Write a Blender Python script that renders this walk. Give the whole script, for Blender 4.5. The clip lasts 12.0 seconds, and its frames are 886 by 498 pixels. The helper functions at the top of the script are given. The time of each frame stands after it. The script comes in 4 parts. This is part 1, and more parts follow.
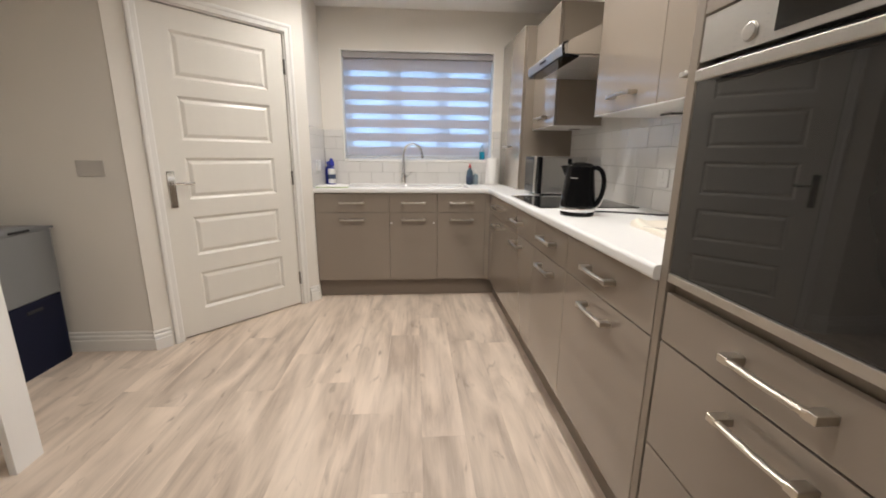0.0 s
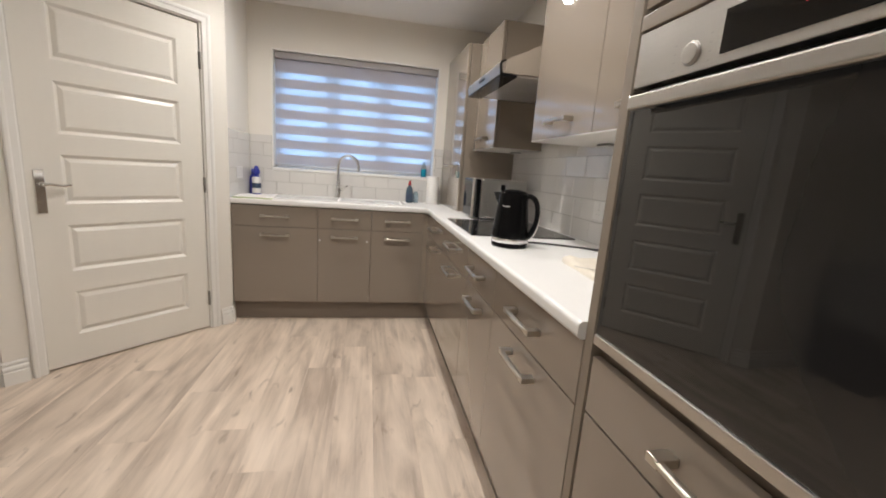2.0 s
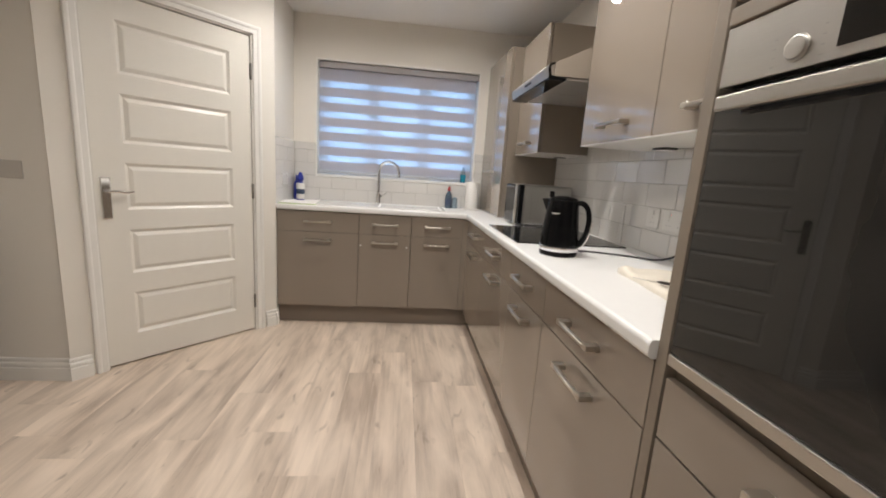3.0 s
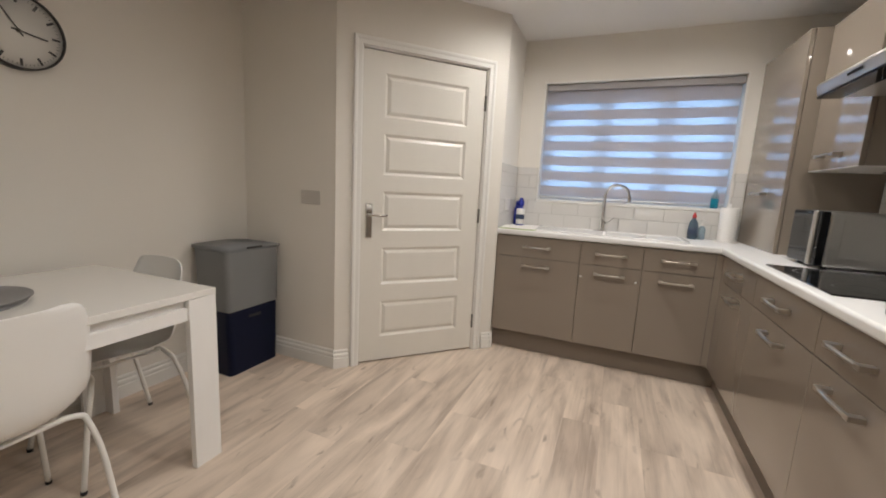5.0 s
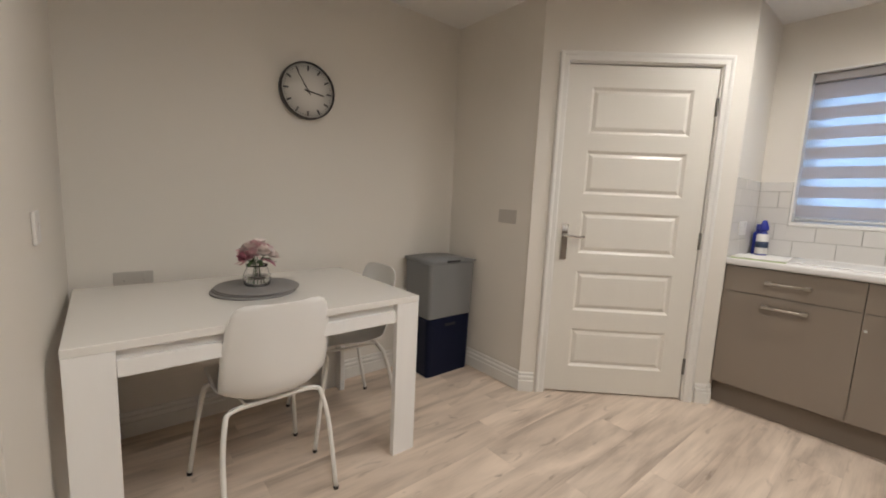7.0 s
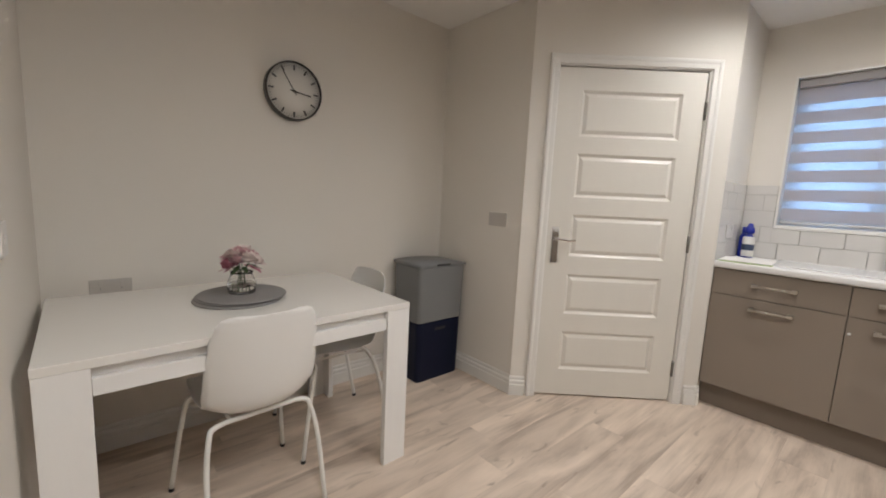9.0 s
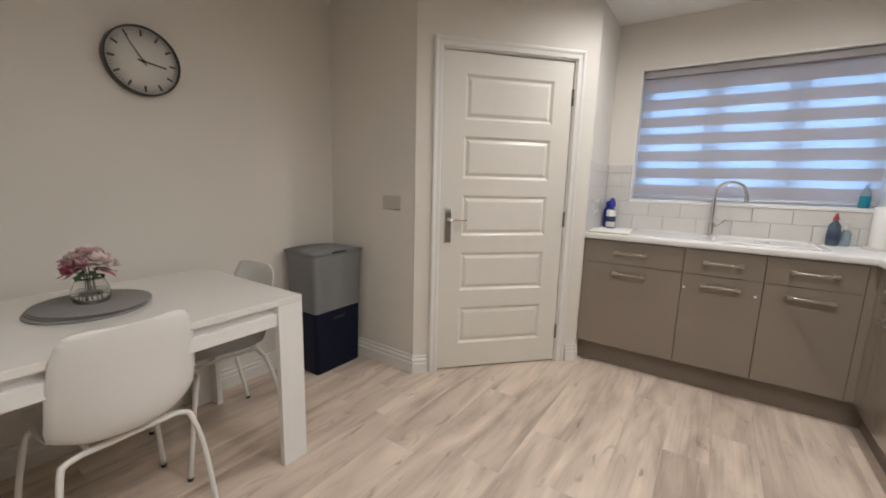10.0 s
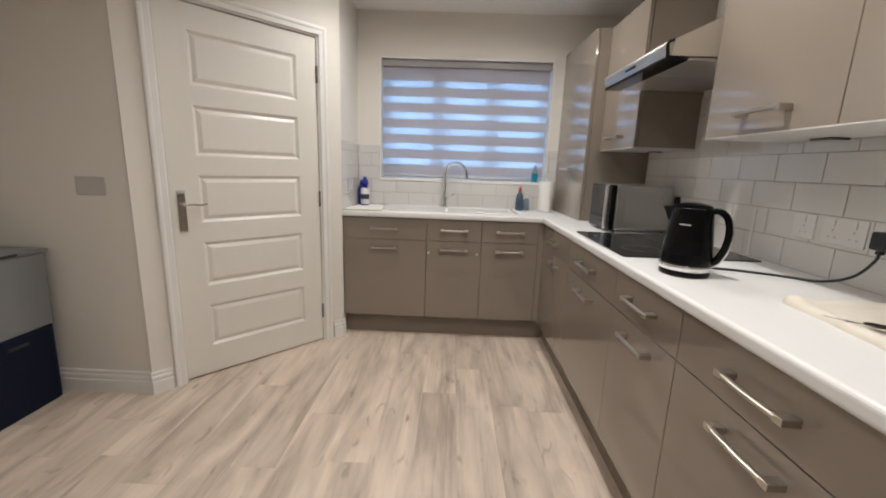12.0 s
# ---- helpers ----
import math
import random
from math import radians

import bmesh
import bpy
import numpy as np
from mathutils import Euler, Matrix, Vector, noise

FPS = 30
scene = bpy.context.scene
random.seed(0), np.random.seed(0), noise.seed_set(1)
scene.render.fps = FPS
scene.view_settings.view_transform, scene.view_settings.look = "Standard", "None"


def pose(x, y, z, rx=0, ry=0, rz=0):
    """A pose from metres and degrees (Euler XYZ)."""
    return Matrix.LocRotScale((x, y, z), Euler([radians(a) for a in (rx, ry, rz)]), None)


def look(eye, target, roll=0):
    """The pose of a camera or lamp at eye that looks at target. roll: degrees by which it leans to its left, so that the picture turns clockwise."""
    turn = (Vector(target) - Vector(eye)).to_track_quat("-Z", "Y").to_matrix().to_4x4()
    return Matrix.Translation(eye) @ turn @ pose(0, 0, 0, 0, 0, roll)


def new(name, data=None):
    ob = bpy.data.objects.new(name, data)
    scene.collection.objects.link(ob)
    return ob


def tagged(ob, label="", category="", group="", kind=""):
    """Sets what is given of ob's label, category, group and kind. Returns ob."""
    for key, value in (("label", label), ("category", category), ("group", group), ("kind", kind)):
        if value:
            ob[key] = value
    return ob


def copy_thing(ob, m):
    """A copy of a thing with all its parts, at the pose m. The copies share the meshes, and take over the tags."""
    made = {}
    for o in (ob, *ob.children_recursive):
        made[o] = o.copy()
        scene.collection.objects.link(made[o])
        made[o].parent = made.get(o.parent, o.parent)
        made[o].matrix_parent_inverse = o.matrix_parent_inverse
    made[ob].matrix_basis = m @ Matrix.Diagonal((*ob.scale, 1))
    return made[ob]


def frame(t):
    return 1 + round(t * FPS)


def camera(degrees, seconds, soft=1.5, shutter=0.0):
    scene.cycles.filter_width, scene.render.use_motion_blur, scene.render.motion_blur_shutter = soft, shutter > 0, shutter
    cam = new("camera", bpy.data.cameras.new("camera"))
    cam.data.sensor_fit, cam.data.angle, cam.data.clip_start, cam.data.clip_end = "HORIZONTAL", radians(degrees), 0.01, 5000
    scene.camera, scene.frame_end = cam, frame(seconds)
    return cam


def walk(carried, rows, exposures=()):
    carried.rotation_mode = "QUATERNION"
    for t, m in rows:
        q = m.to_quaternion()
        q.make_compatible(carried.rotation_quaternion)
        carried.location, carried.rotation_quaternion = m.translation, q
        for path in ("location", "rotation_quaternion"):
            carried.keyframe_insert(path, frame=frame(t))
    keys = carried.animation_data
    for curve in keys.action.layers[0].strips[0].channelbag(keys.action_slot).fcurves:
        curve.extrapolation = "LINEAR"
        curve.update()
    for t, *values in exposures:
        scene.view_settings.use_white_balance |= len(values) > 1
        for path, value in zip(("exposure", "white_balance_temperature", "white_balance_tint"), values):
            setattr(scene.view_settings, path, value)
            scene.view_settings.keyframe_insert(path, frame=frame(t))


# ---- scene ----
cam = camera(95.9, 12.0, soft=1.9)
PATH = [
    (0, (0.81, -3.244, 1.176), (0.946, -1.302, 0.718), 0.5),
    (0.5, (0.824, -3.192, 1.188), (1.058, -1.256, 0.742), 1.5),
    (1, (0.871, -3.117, 1.2), (1.187, -1.187, 0.784), 2.7),
    (1.5, (0.927, -3.069, 1.202), (1.292, -1.142, 0.81), 3.8),
    (2, (0.958, -3.049, 1.203), (1.334, -1.122, 0.821), 4.2),
    (2.5, (0.949, -3.034, 1.204), (1.277, -1.097, 0.828), 4.2),
    (4.5, (0.781, -2.902, 1.200), (0.313, -0.985, 0.873), 2.8),
    (5, (0.782, -2.869, 1.194), (0.014, -1.046, 0.886), 2.9),
    (5.5, (0.783, -2.849, 1.186), (-0.217, -1.144, 0.881), 3.0),
    (6, (0.782, -2.84, 1.183), (-0.448, -1.292, 0.882), 2.7),
    (6.5, (0.76, -2.837, 1.184), (-0.634, -1.433, 0.895), 2.5),
    (7, (0.746, -2.824, 1.186), (-0.781, -1.557, 0.932), 2.7),
    (7.2, (0.741, -2.812, 1.189), (-0.828, -1.594, 0.958), 2.8),
    (9, (0.706, -2.815, 1.214), (-0.778, -1.5, 0.954), 2.8),
    (9.5, (0.713, -2.795, 1.22), (-0.61, -1.324, 0.924), 2.1),
    (10, (0.728, -2.786, 1.227), (-0.381, -1.155, 0.894), 1.5),
    (10.5, (0.737, -2.776, 1.229), (-0.149, -1.02, 0.868), 1.5),
    (11, (0.731, -2.775, 1.236), (0.109, -0.913, 0.850), 1.55),
    (11.5, (0.743, -2.775, 1.231), (0.384, -0.846, 0.839), 1.6),
    (12, (0.767, -2.780, 1.235), (0.732, -0.822, 0.832), 2.0),
]
# seconds, stops, kelvin, tint
TONE = [(0.0, 0.08, 6440, 10), (1.0, 0.03, 6440, 10), (2.6, 0.0, 6440, 10), (4.5, -0.12, 6440, 10), (6.5, -0.14, 6500, 10), (7.1, -0.11, 6500, 10), (9.0, -0.09, 6230, 10), (10.5, -0.18, 6280, 10), (12.0, -0.17, 6320, 10)]
walk(cam, [(t, look(eye, at, roll)) for t, eye, at, roll in PATH], TONE)

# ---- light ----
world = bpy.data.worlds.new("world")
scene.world = world
world.use_nodes = True
wn, wl = world.node_tree.nodes, world.node_tree.links
sky = wn.new("ShaderNodeTexSky")
sky.sky_type, sky.sun_disc, sky.sun_elevation, sky.sun_rotation = "NISHITA", False, radians(12), radians(200)
wl.new(sky.outputs[0], wn["Background"].inputs[0])
wn["Background"].inputs[1].default_value = 0.10

CEILING = 2.369
# x, y and share of the full power
# Last lamp unseen: assumed on the grid, added to brighten the dining side.
SPOTS = [(0.38, -0.38, 0.76), (1.21, -0.36, 0.82), (0.36, -1.55, 0.42), (1.21, -1.55, 1.30), (1.21, -2.62, 0.90), (0.36, -2.65, 0.62)]
SPOT_POWER = 39.0


# ---- materials ----
def material(name, base, rough=0.5, metal=0.0, vary=0.06, scale=6.0, bump=0.0, bump_scale=120.0, coat=0.0,
             stretch=(1, 1, 1), spec=0.5, transmission=0.0, per_object=0.0, rough_vary=0.08):
    """A surface with slow mottling, fine grain in its relief and uneven gloss."""
    m = bpy.data.materials.new(name)
    m.use_nodes = True
    n, l = m.node_tree.nodes, m.node_tree.links
    b = n["Principled BSDF"]
    b.inputs["Roughness"].default_value, b.inputs["Metallic"].default_value = rough, metal
    b.inputs["Coat Weight"].default_value = coat
    b.inputs["Coat Roughness"].default_value = 0.04
    b.inputs["Specular IOR Level"].default_value = spec
    b.inputs["Transmission Weight"].default_value = transmission
    tc, mp = n.new("ShaderNodeTexCoord"), n.new("ShaderNodeMapping")
    mp.inputs["Scale"].default_value = stretch
    l.new(tc.outputs["Object"], mp.inputs[0])
    big = n.new("ShaderNodeTexNoise")
    big.inputs["Scale"].default_value, big.inputs["Detail"].default_value = scale, 4
    l.new(mp.outputs[0], big.inputs["Vector"])
    mix = n.new("ShaderNodeMix")
    mix.data_type = "RGBA"
    mix.inputs[6].default_value = (*[c * (1 - vary) for c in base], 1)
    mix.inputs[7].default_value = (*[min(1, c * (1 + vary)) for c in base], 1)
    l.new(big.outputs[0], mix.inputs[0])
    colour = mix.outputs[2]
    if per_object:
        info, hsv, rng = n.new("ShaderNodeObjectInfo"), n.new("ShaderNodeHueSaturation"), n.new("ShaderNodeMapRange")
        rng.inputs[3].default_value, rng.inputs[4].default_value = 1 - per_object, 1 + per_object
        l.new(info.outputs["Random"], rng.inputs[0])
        l.new(rng.outputs[0], hsv.inputs["Value"])
        l.new(colour, hsv.inputs["Color"])
        colour = hsv.outputs[0]
    l.new(colour, b.inputs["Base Color"])
    rr = n.new("ShaderNodeMapRange")
    rr.inputs[3].default_value, rr.inputs[4].default_value = max(0.0, rough - rough_vary * rough), min(1.0, rough + rough_vary * rough)
    l.new(big.outputs[0], rr.inputs[0])
    l.new(rr.outputs[0], b.inputs["Roughness"])
    if bump:
        fine, bp = n.new("ShaderNodeTexNoise"), n.new("ShaderNodeBump")
        fine.inputs["Scale"].default_value, fine.inputs["Detail"].default_value = bump_scale, 5
        bp.inputs["Strength"].default_value, bp.inputs["Distance"].default_value = bump, 0.002
        l.new(mp.outputs[0], fine.inputs["Vector"])
        l.new(fine.outputs[0], bp.inputs["Height"])
        l.new(bp.outputs[0], b.inputs["Normal"])
    return m


def plank_material():
    """Pale washed oak: long streaks, darker cathedral figure, small knots, a tone of its own for each board."""
    m = bpy.data.materials.new("washed oak plank")
    m.use_nodes = True
    n, l = m.node_tree.nodes, m.node_tree.links
    b = n["Principled BSDF"]
    info, tc, add = n.new("ShaderNodeObjectInfo"), n.new("ShaderNodeTexCoord"), n.new("ShaderNodeVectorMath")
    mul = n.new("ShaderNodeVectorMath")
    mul.operation = "MULTIPLY"
    mul.inputs[1].default_value = (13.1, 7.7, 3.3)
    comb = n.new("ShaderNodeCombineXYZ")
    for i in range(3):
        l.new(info.outputs["Random"], comb.inputs[i])
    l.new(comb.outputs[0], mul.inputs[0])
    l.new(tc.outputs["Object"], add.inputs[0])
    l.new(mul.outputs[0], add.inputs[1])

    def noise_at(stretch, scale, detail, distort=0.0):
        mp, no = n.new("ShaderNodeMapping"), n.new("ShaderNodeTexNoise")
        mp.inputs["Scale"].default_value = stretch
        no.inputs["Scale"].default_value, no.inputs["Detail"].default_value, no.inputs["Distortion"].default_value = scale, detail, distort
        l.new(add.outputs[0], mp.inputs[0])
        l.new(mp.outputs[0], no.inputs["Vector"])
        return no.outputs[0]
    broad = noise_at((3.4, 0.62, 1), 1.9, 4, 1.0)
    streak = noise_at((7, 0.9, 1), 2.2, 3, 0.8)
    grain = noise_at((70, 1.6, 1), 4.0, 4)
    knot = noise_at((6.0, 1.9, 1), 2.6, 3, 1.2)
    ramp = n.new("ShaderNodeValToRGB")
    e = ramp.color_ramp.elements
    e[0].position, e[0].color = 0.35, (0.425, 0.340, 0.273, 1)
    e[1].position, e[1].color = 0.63, (0.80, 0.672, 0.555, 1)
    mid = ramp.color_ramp.elements.new(0.5)
    mid.color = (0.655, 0.543, 0.443, 1)
    m1 = n.new("ShaderNodeMix")
    m1.inputs[0].default_value = 0.30
    l.new(broad, m1.inputs[2])
    l.new(streak, m1.inputs[3])
    m2 = n.new("ShaderNodeMix")
    m2.inputs[0].default_value = 0.10
    l.new(m1.outputs[0], m2.inputs[2])
    l.new(grain, m2.inputs[3])
    # cathedral figure: nested arches where the rings are cut flat
    mp, wv = n.new("ShaderNodeMapping"), n.new("ShaderNodeTexWave")
    mp.inputs["Scale"].default_value = (1.0, 0.16, 1)
    wv.wave_type, wv.bands_direction, wv.wave_profile = "BANDS", "X", "SAW"
    wv.inputs["Scale"].default_value, wv.inputs["Distortion"].default_value = 9.0, 9.0
    wv.inputs["Detail"].default_value, wv.inputs["Detail Scale"].default_value = 2.0, 0.55
    l.new(add.outputs[0], mp.inputs[0])
    l.new(mp.outputs[0], wv.inputs["Vector"])
    where, figure = n.new("ShaderNodeMapRange"), n.new("ShaderNodeMath")
    where.inputs[1].default_value, where.inputs[2].default_value, where.inputs[4].default_value = 0.50, 0.66, 0.07
    l.new(noise_at((4.5, 0.7, 1), 1.3, 2, 0.5), where.inputs[0])
    figure.operation = "MULTIPLY"
    l.new(where.outputs[0], figure.inputs[0])
    l.new(wv.outputs["Fac"], figure.inputs[1])
    m3 = n.new("ShaderNodeMath")
    m3.operation = "SUBTRACT"
    l.new(m2.outputs[0], m3.inputs[0])
    l.new(figure.outputs[0], m3.inputs[1])
    l.new(m3.outputs[0], ramp.inputs[0])
    kr = n.new("ShaderNodeMapRange")
    kr.inputs[1].default_value, kr.inputs[2].default_value, kr.inputs[3].default_value, kr.inputs[4].default_value = 0.63, 0.78, 0.0, 0.6
    l.new(knot, kr.inputs[0])
    dark = n.new("ShaderNodeMix")
    dark.data_type = "RGBA"
    dark.inputs[7].default_value = (0.21, 0.15, 0.11, 1)
    l.new(kr.outputs[0], dark.inputs[0])
    l.new(ramp.outputs[0], dark.inputs[6])
    hsv, rng = n.new("ShaderNodeHueSaturation"), n.new("ShaderNodeMapRange")
    rng.inputs[3].default_value, rng.inputs[4].default_value = 0.96, 1.06
    l.new(info.outputs["Random"], rng.inputs[0])
    l.new(rng.outputs[0], hsv.inputs["Value"])
    l.new(dark.outputs[2], hsv.inputs["Color"])
    l.new(hsv.outputs[0], b.inputs["Base Color"])
    b.inputs["Roughness"].default_value = 0.42
    b.inputs["Specular IOR Level"].default_value = 0.4
    bp = n.new("ShaderNodeBump")
    bp.inputs["Strength"].default_value, bp.inputs["Distance"].default_value = 0.12, 0.001
    l.new(grain, bp.inputs["Height"])
    l.new(bp.outputs[0], b.inputs["Normal"])
    return m


def glowing(name, colour, strength):
    m = bpy.data.materials.new(name)
    m.use_nodes = True
    b = m.node_tree.nodes["Principled BSDF"]
    b.inputs["Base Color"].default_value = (*colour, 1)
    b.inputs["Emission Color"].default_value = (*colour, 1)
    b.inputs["Emission Strength"].default_value = strength
    return m


def fabric_material(name, base, clear, glow_through):
    """Woven blind cloth: part lets light straight through, part scatters it through."""
    m = bpy.data.materials.new(name)
    m.use_nodes = True
    n, l = m.node_tree.nodes, m.node_tree.links
    out = n["Material Output"]
    n.remove(n["Principled BSDF"])
    dif, tra, cle = n.new("ShaderNodeBsdfDiffuse"), n.new("ShaderNodeBsdfTranslucent"), n.new("ShaderNodeBsdfTransparent")
    dif.inputs[0].default_value = (*base, 1)
    tra.inputs[0].default_value = (*base, 1)
    a, c = n.new("ShaderNodeMixShader"), n.new("ShaderNodeMixShader")
    a.inputs[0].default_value, c.inputs[0].default_value = glow_through, clear
    l.new(dif.outputs[0], a.inputs[1])
    l.new(tra.outputs[0], a.inputs[2])
    l.new(a.outputs[0], c.inputs[1])
    l.new(cle.outputs[0], c.inputs[2])
    l.new(c.outputs[0], out.inputs[0])
    tc, wv, bp = n.new("ShaderNodeTexCoord"), n.new("ShaderNodeTexNoise"), n.new("ShaderNodeBump")
    wv.inputs["Scale"].default_value = 500
    bp.inputs["Strength"].default_value, bp.inputs["Distance"].default_value = 0.2, 0.0005
    l.new(tc.outputs["Object"], wv.inputs["Vector"])
    l.new(wv.outputs[0], bp.inputs["Height"])
    l.new(bp.outputs[0], dif.inputs["Normal"])
    return m


def glass_material(name, tint=(1, 1, 1), rough=0.0):
    m = bpy.data.materials.new(name)
    m.use_nodes = True
    b = m.node_tree.nodes["Principled BSDF"]
    b.inputs["Base Color"].default_value = (*tint, 1)
    b.inputs["Transmission Weight"].default_value, b.inputs["Roughness"].default_value, b.inputs["IOR"].default_value = 1.0, rough, 1.45
    return m


WALL = material("matt emulsion wall", (0.77, 0.732, 0.670), 0.75, vary=0.02, scale=1.5, bump=0.10, bump_scale=260)
CEIL = material("white ceiling paint", (0.82, 0.80, 0.77), 0.8, vary=0.015, scale=1.2, bump=0.08, bump_scale=240)
TRIM = material("white satin gloss paint", (0.80, 0.78, 0.74), 0.32, vary=0.02, scale=5, bump=0.03, bump_scale=90)
DOORPAINT = material("white satin door paint", (0.77, 0.738, 0.675), 0.30, vary=0.02, scale=4, bump=0.10, bump_scale=160, stretch=(4, 1, 0.4))
PLANK = plank_material()
# floor board joints, and the shade in the gaps round the door
DARKGAP = material("dark board joint and door gap shade", (0.12, 0.09, 0.07), 0.8)
GLOSS = material("gloss cashmere lacquer", (0.248, 0.207, 0.167), 0.04, vary=0.02, scale=2.5, coat=0.6, rough_vary=0.2)
CARCASS = material("cashmere melamine", (0.245, 0.204, 0.163), 0.45, vary=0.02, scale=3)
PLINTH = material("matt taupe plinth", (0.20, 0.162, 0.128), 0.5, vary=0.03, scale=3)
WHITEBOARD = material("white melamine", (0.72, 0.70, 0.66), 0.35, vary=0.02)
WORKTOP = material("white laminate worktop", (0.78, 0.77, 0.755), 0.38, vary=0.02, scale=30, bump=0.02, bump_scale=300)
SINKWHITE = material("white composite sink", (0.73, 0.725, 0.71), 0.2, vary=0.01)
TILE = material("white glazed tile", (0.67, 0.65, 0.62), 0.10, vary=0.015, scale=3, bump=0.04, bump_scale=14, per_object=0.02)
GROUT = material("grey grout", (0.40, 0.38, 0.35), 0.85, vary=0.08, scale=40)
STEEL = material("brushed steel", (0.52, 0.495, 0.46), 0.34, 1.0, vary=0.04, scale=20, stretch=(1, 12, 12), bump=0.03, bump_scale=200)
OVENSTEEL = material("satin oven steel", (0.45, 0.432, 0.405), 0.36, 1.0, vary=0.04, scale=20, stretch=(1, 12, 12), bump=0.03, bump_scale=200)
NICKEL = material("satin nickel handle", (0.52, 0.485, 0.43), 0.34, 1.0, vary=0.03, scale=30)
MWSILVER = material("silver microwave casing", (0.43, 0.425, 0.41), 0.34, 1.0, vary=0.03, scale=12)
HINGE = material("dull steel hinge", (0.20, 0.19, 0.17), 0.4, 0.8)
SPOONSTEEL = material("dark spoon steel", (0.10, 0.09, 0.08), 0.3, 1.0, vary=0.03)
CHROME = material("polished chrome", (0.80, 0.80, 0.80), 0.06, 1.0, vary=0.01)
BLACKGLASS = material("black oven glass", (0.010, 0.0098, 0.0095), 0.03, vary=0.05, spec=0.42)
OVENGLASS = material("black oven door glass", (0.018, 0.0175, 0.017), 0.03, vary=0.05, spec=0.56)
BLACKPLASTIC = material("gloss black plastic", (0.004, 0.004, 0.0045), 0.09, vary=0.1, scale=20, spec=0.13)
MATTBLACK = material("matt black plastic", (0.02, 0.02, 0.021), 0.5, vary=0.1, scale=20)
WHITEPLASTIC = material("white plastic", (0.70, 0.68, 0.65), 0.3, vary=0.015)
GREYPLATE = material("grey painted plate", (0.53, 0.50, 0.46), 0.35, vary=0.02)
TABLEWHITE = material("white gloss table lacquer", (0.85, 0.83, 0.79), 0.10, vary=0.01, coat=0.4)
TABLESIDE = material("white table side", (0.88, 0.87, 0.85), 0.3, vary=0.02, bump=0.04, bump_scale=60, stretch=(6, 6, 1))
SHELL = material("off-white moulded plastic", (0.86, 0.85, 0.825), 0.40, vary=0.015, bump=0.03, bump_scale=400)
LEGWHITE = material("white powder-coated tube", (0.83, 0.81, 0.77), 0.35, vary=0.02)
BINGREY = material("grey bin plastic", (0.20, 0.205, 0.21), 0.42, vary=0.04, bump=0.05, bump_scale=300)
BINNAVY = material("navy bin plastic", (0.003, 0.006, 0.024), 0.42, vary=0.06, bump=0.05, bump_scale=300, spec=0.22)
FELT = material("grey woven placemat", (0.26, 0.25, 0.245), 0.9, vary=0.12, scale=120, bump=0.4, bump_scale=420)
CLOCKFACE = material("silver clock face", (0.72, 0.70, 0.655), 0.35, vary=0.02)
CLOCKDARK = material("dark grey clock rim", (0.055, 0.05, 0.045), 0.35, vary=0.05)
GLASS = glass_material("clear glass")
PANE = glass_material("window pane")
WATER = glass_material("clear water", (0.95, 0.97, 0.95))
SOCKETWHITE = material("white socket plastic", (0.66, 0.645, 0.615), 0.3, vary=0.015)
UPVC = material("white window frame", (0.78, 0.78, 0.78), 0.35, vary=0.01)
SHEER = fabric_material("sheer blind voile", (0.80, 0.83, 0.87), 0.27, 0.80)
OPAQUE = fabric_material("grey dim-out blind weave", (0.64, 0.605, 0.615), 0.0, 0.50)
BLUECAP = material("blue plastic", (0.012, 0.025, 0.30), 0.35)
BLUELIQUID = material("turquoise liquid", (0.02, 0.33, 0.48), 0.15, transmission=0.3)
CLEARBLUE = material("pale blue clear plastic", (0.55, 0.70, 0.80), 0.12, transmission=0.7)
DARKLIQUID = material("blue-grey washing-up liquid", (0.10, 0.15, 0.20), 0.12, transmission=0.25)
REDCAP = material("red plastic", (0.40, 0.03, 0.03), 0.35)
DARKLABEL = material("dark printed label", (0.03, 0.05, 0.10), 0.4)
PAPER = material("white paper towel", (0.82, 0.80, 0.77), 0.9, vary=0.02, bump=0.3, bump_scale=220)
GREENCLOTH = material("lime green edge", (0.30, 0.42, 0.06), 0.6)
CREAM = material("cream wooden board", (0.76, 0.70, 0.60), 0.5, vary=0.08, scale=8, stretch=(1, 8, 1))
PETAL_PINK = material("dusty pink petal", (0.82, 0.55, 0.58), 0.7, vary=0.25, scale=30)
PETAL_PALE = material("pale blush petal", (0.88, 0.77, 0.73), 0.7, vary=0.15, scale=30)
PETAL_DARK = material("dark rose petal", (0.52, 0.20, 0.26), 0.7, vary=0.25, scale=30)
LEAF = material("dark green stem", (0.05, 0.09, 0.035), 0.6, vary=0.2, scale=30)
FILTER = material("pale metal grease filter", (0.62, 0.60, 0.57), 0.35, 0.7, vary=0.04, bump=0.25, bump_scale=500)
LAMPGLOW = glowing("lit lamp diffuser", (1.0, 0.86, 0.68), 12.0)
SLOTGREY = material("grey for slot shade and printed marks", (0.30, 0.29, 0.28), 0.5)
NEON = glowing("neon indicator", (1.0, 0.05, 0.05), 1.2)
REDGLOW = glowing("red display digits", (1.0, 0.03, 0.05), 2.5)


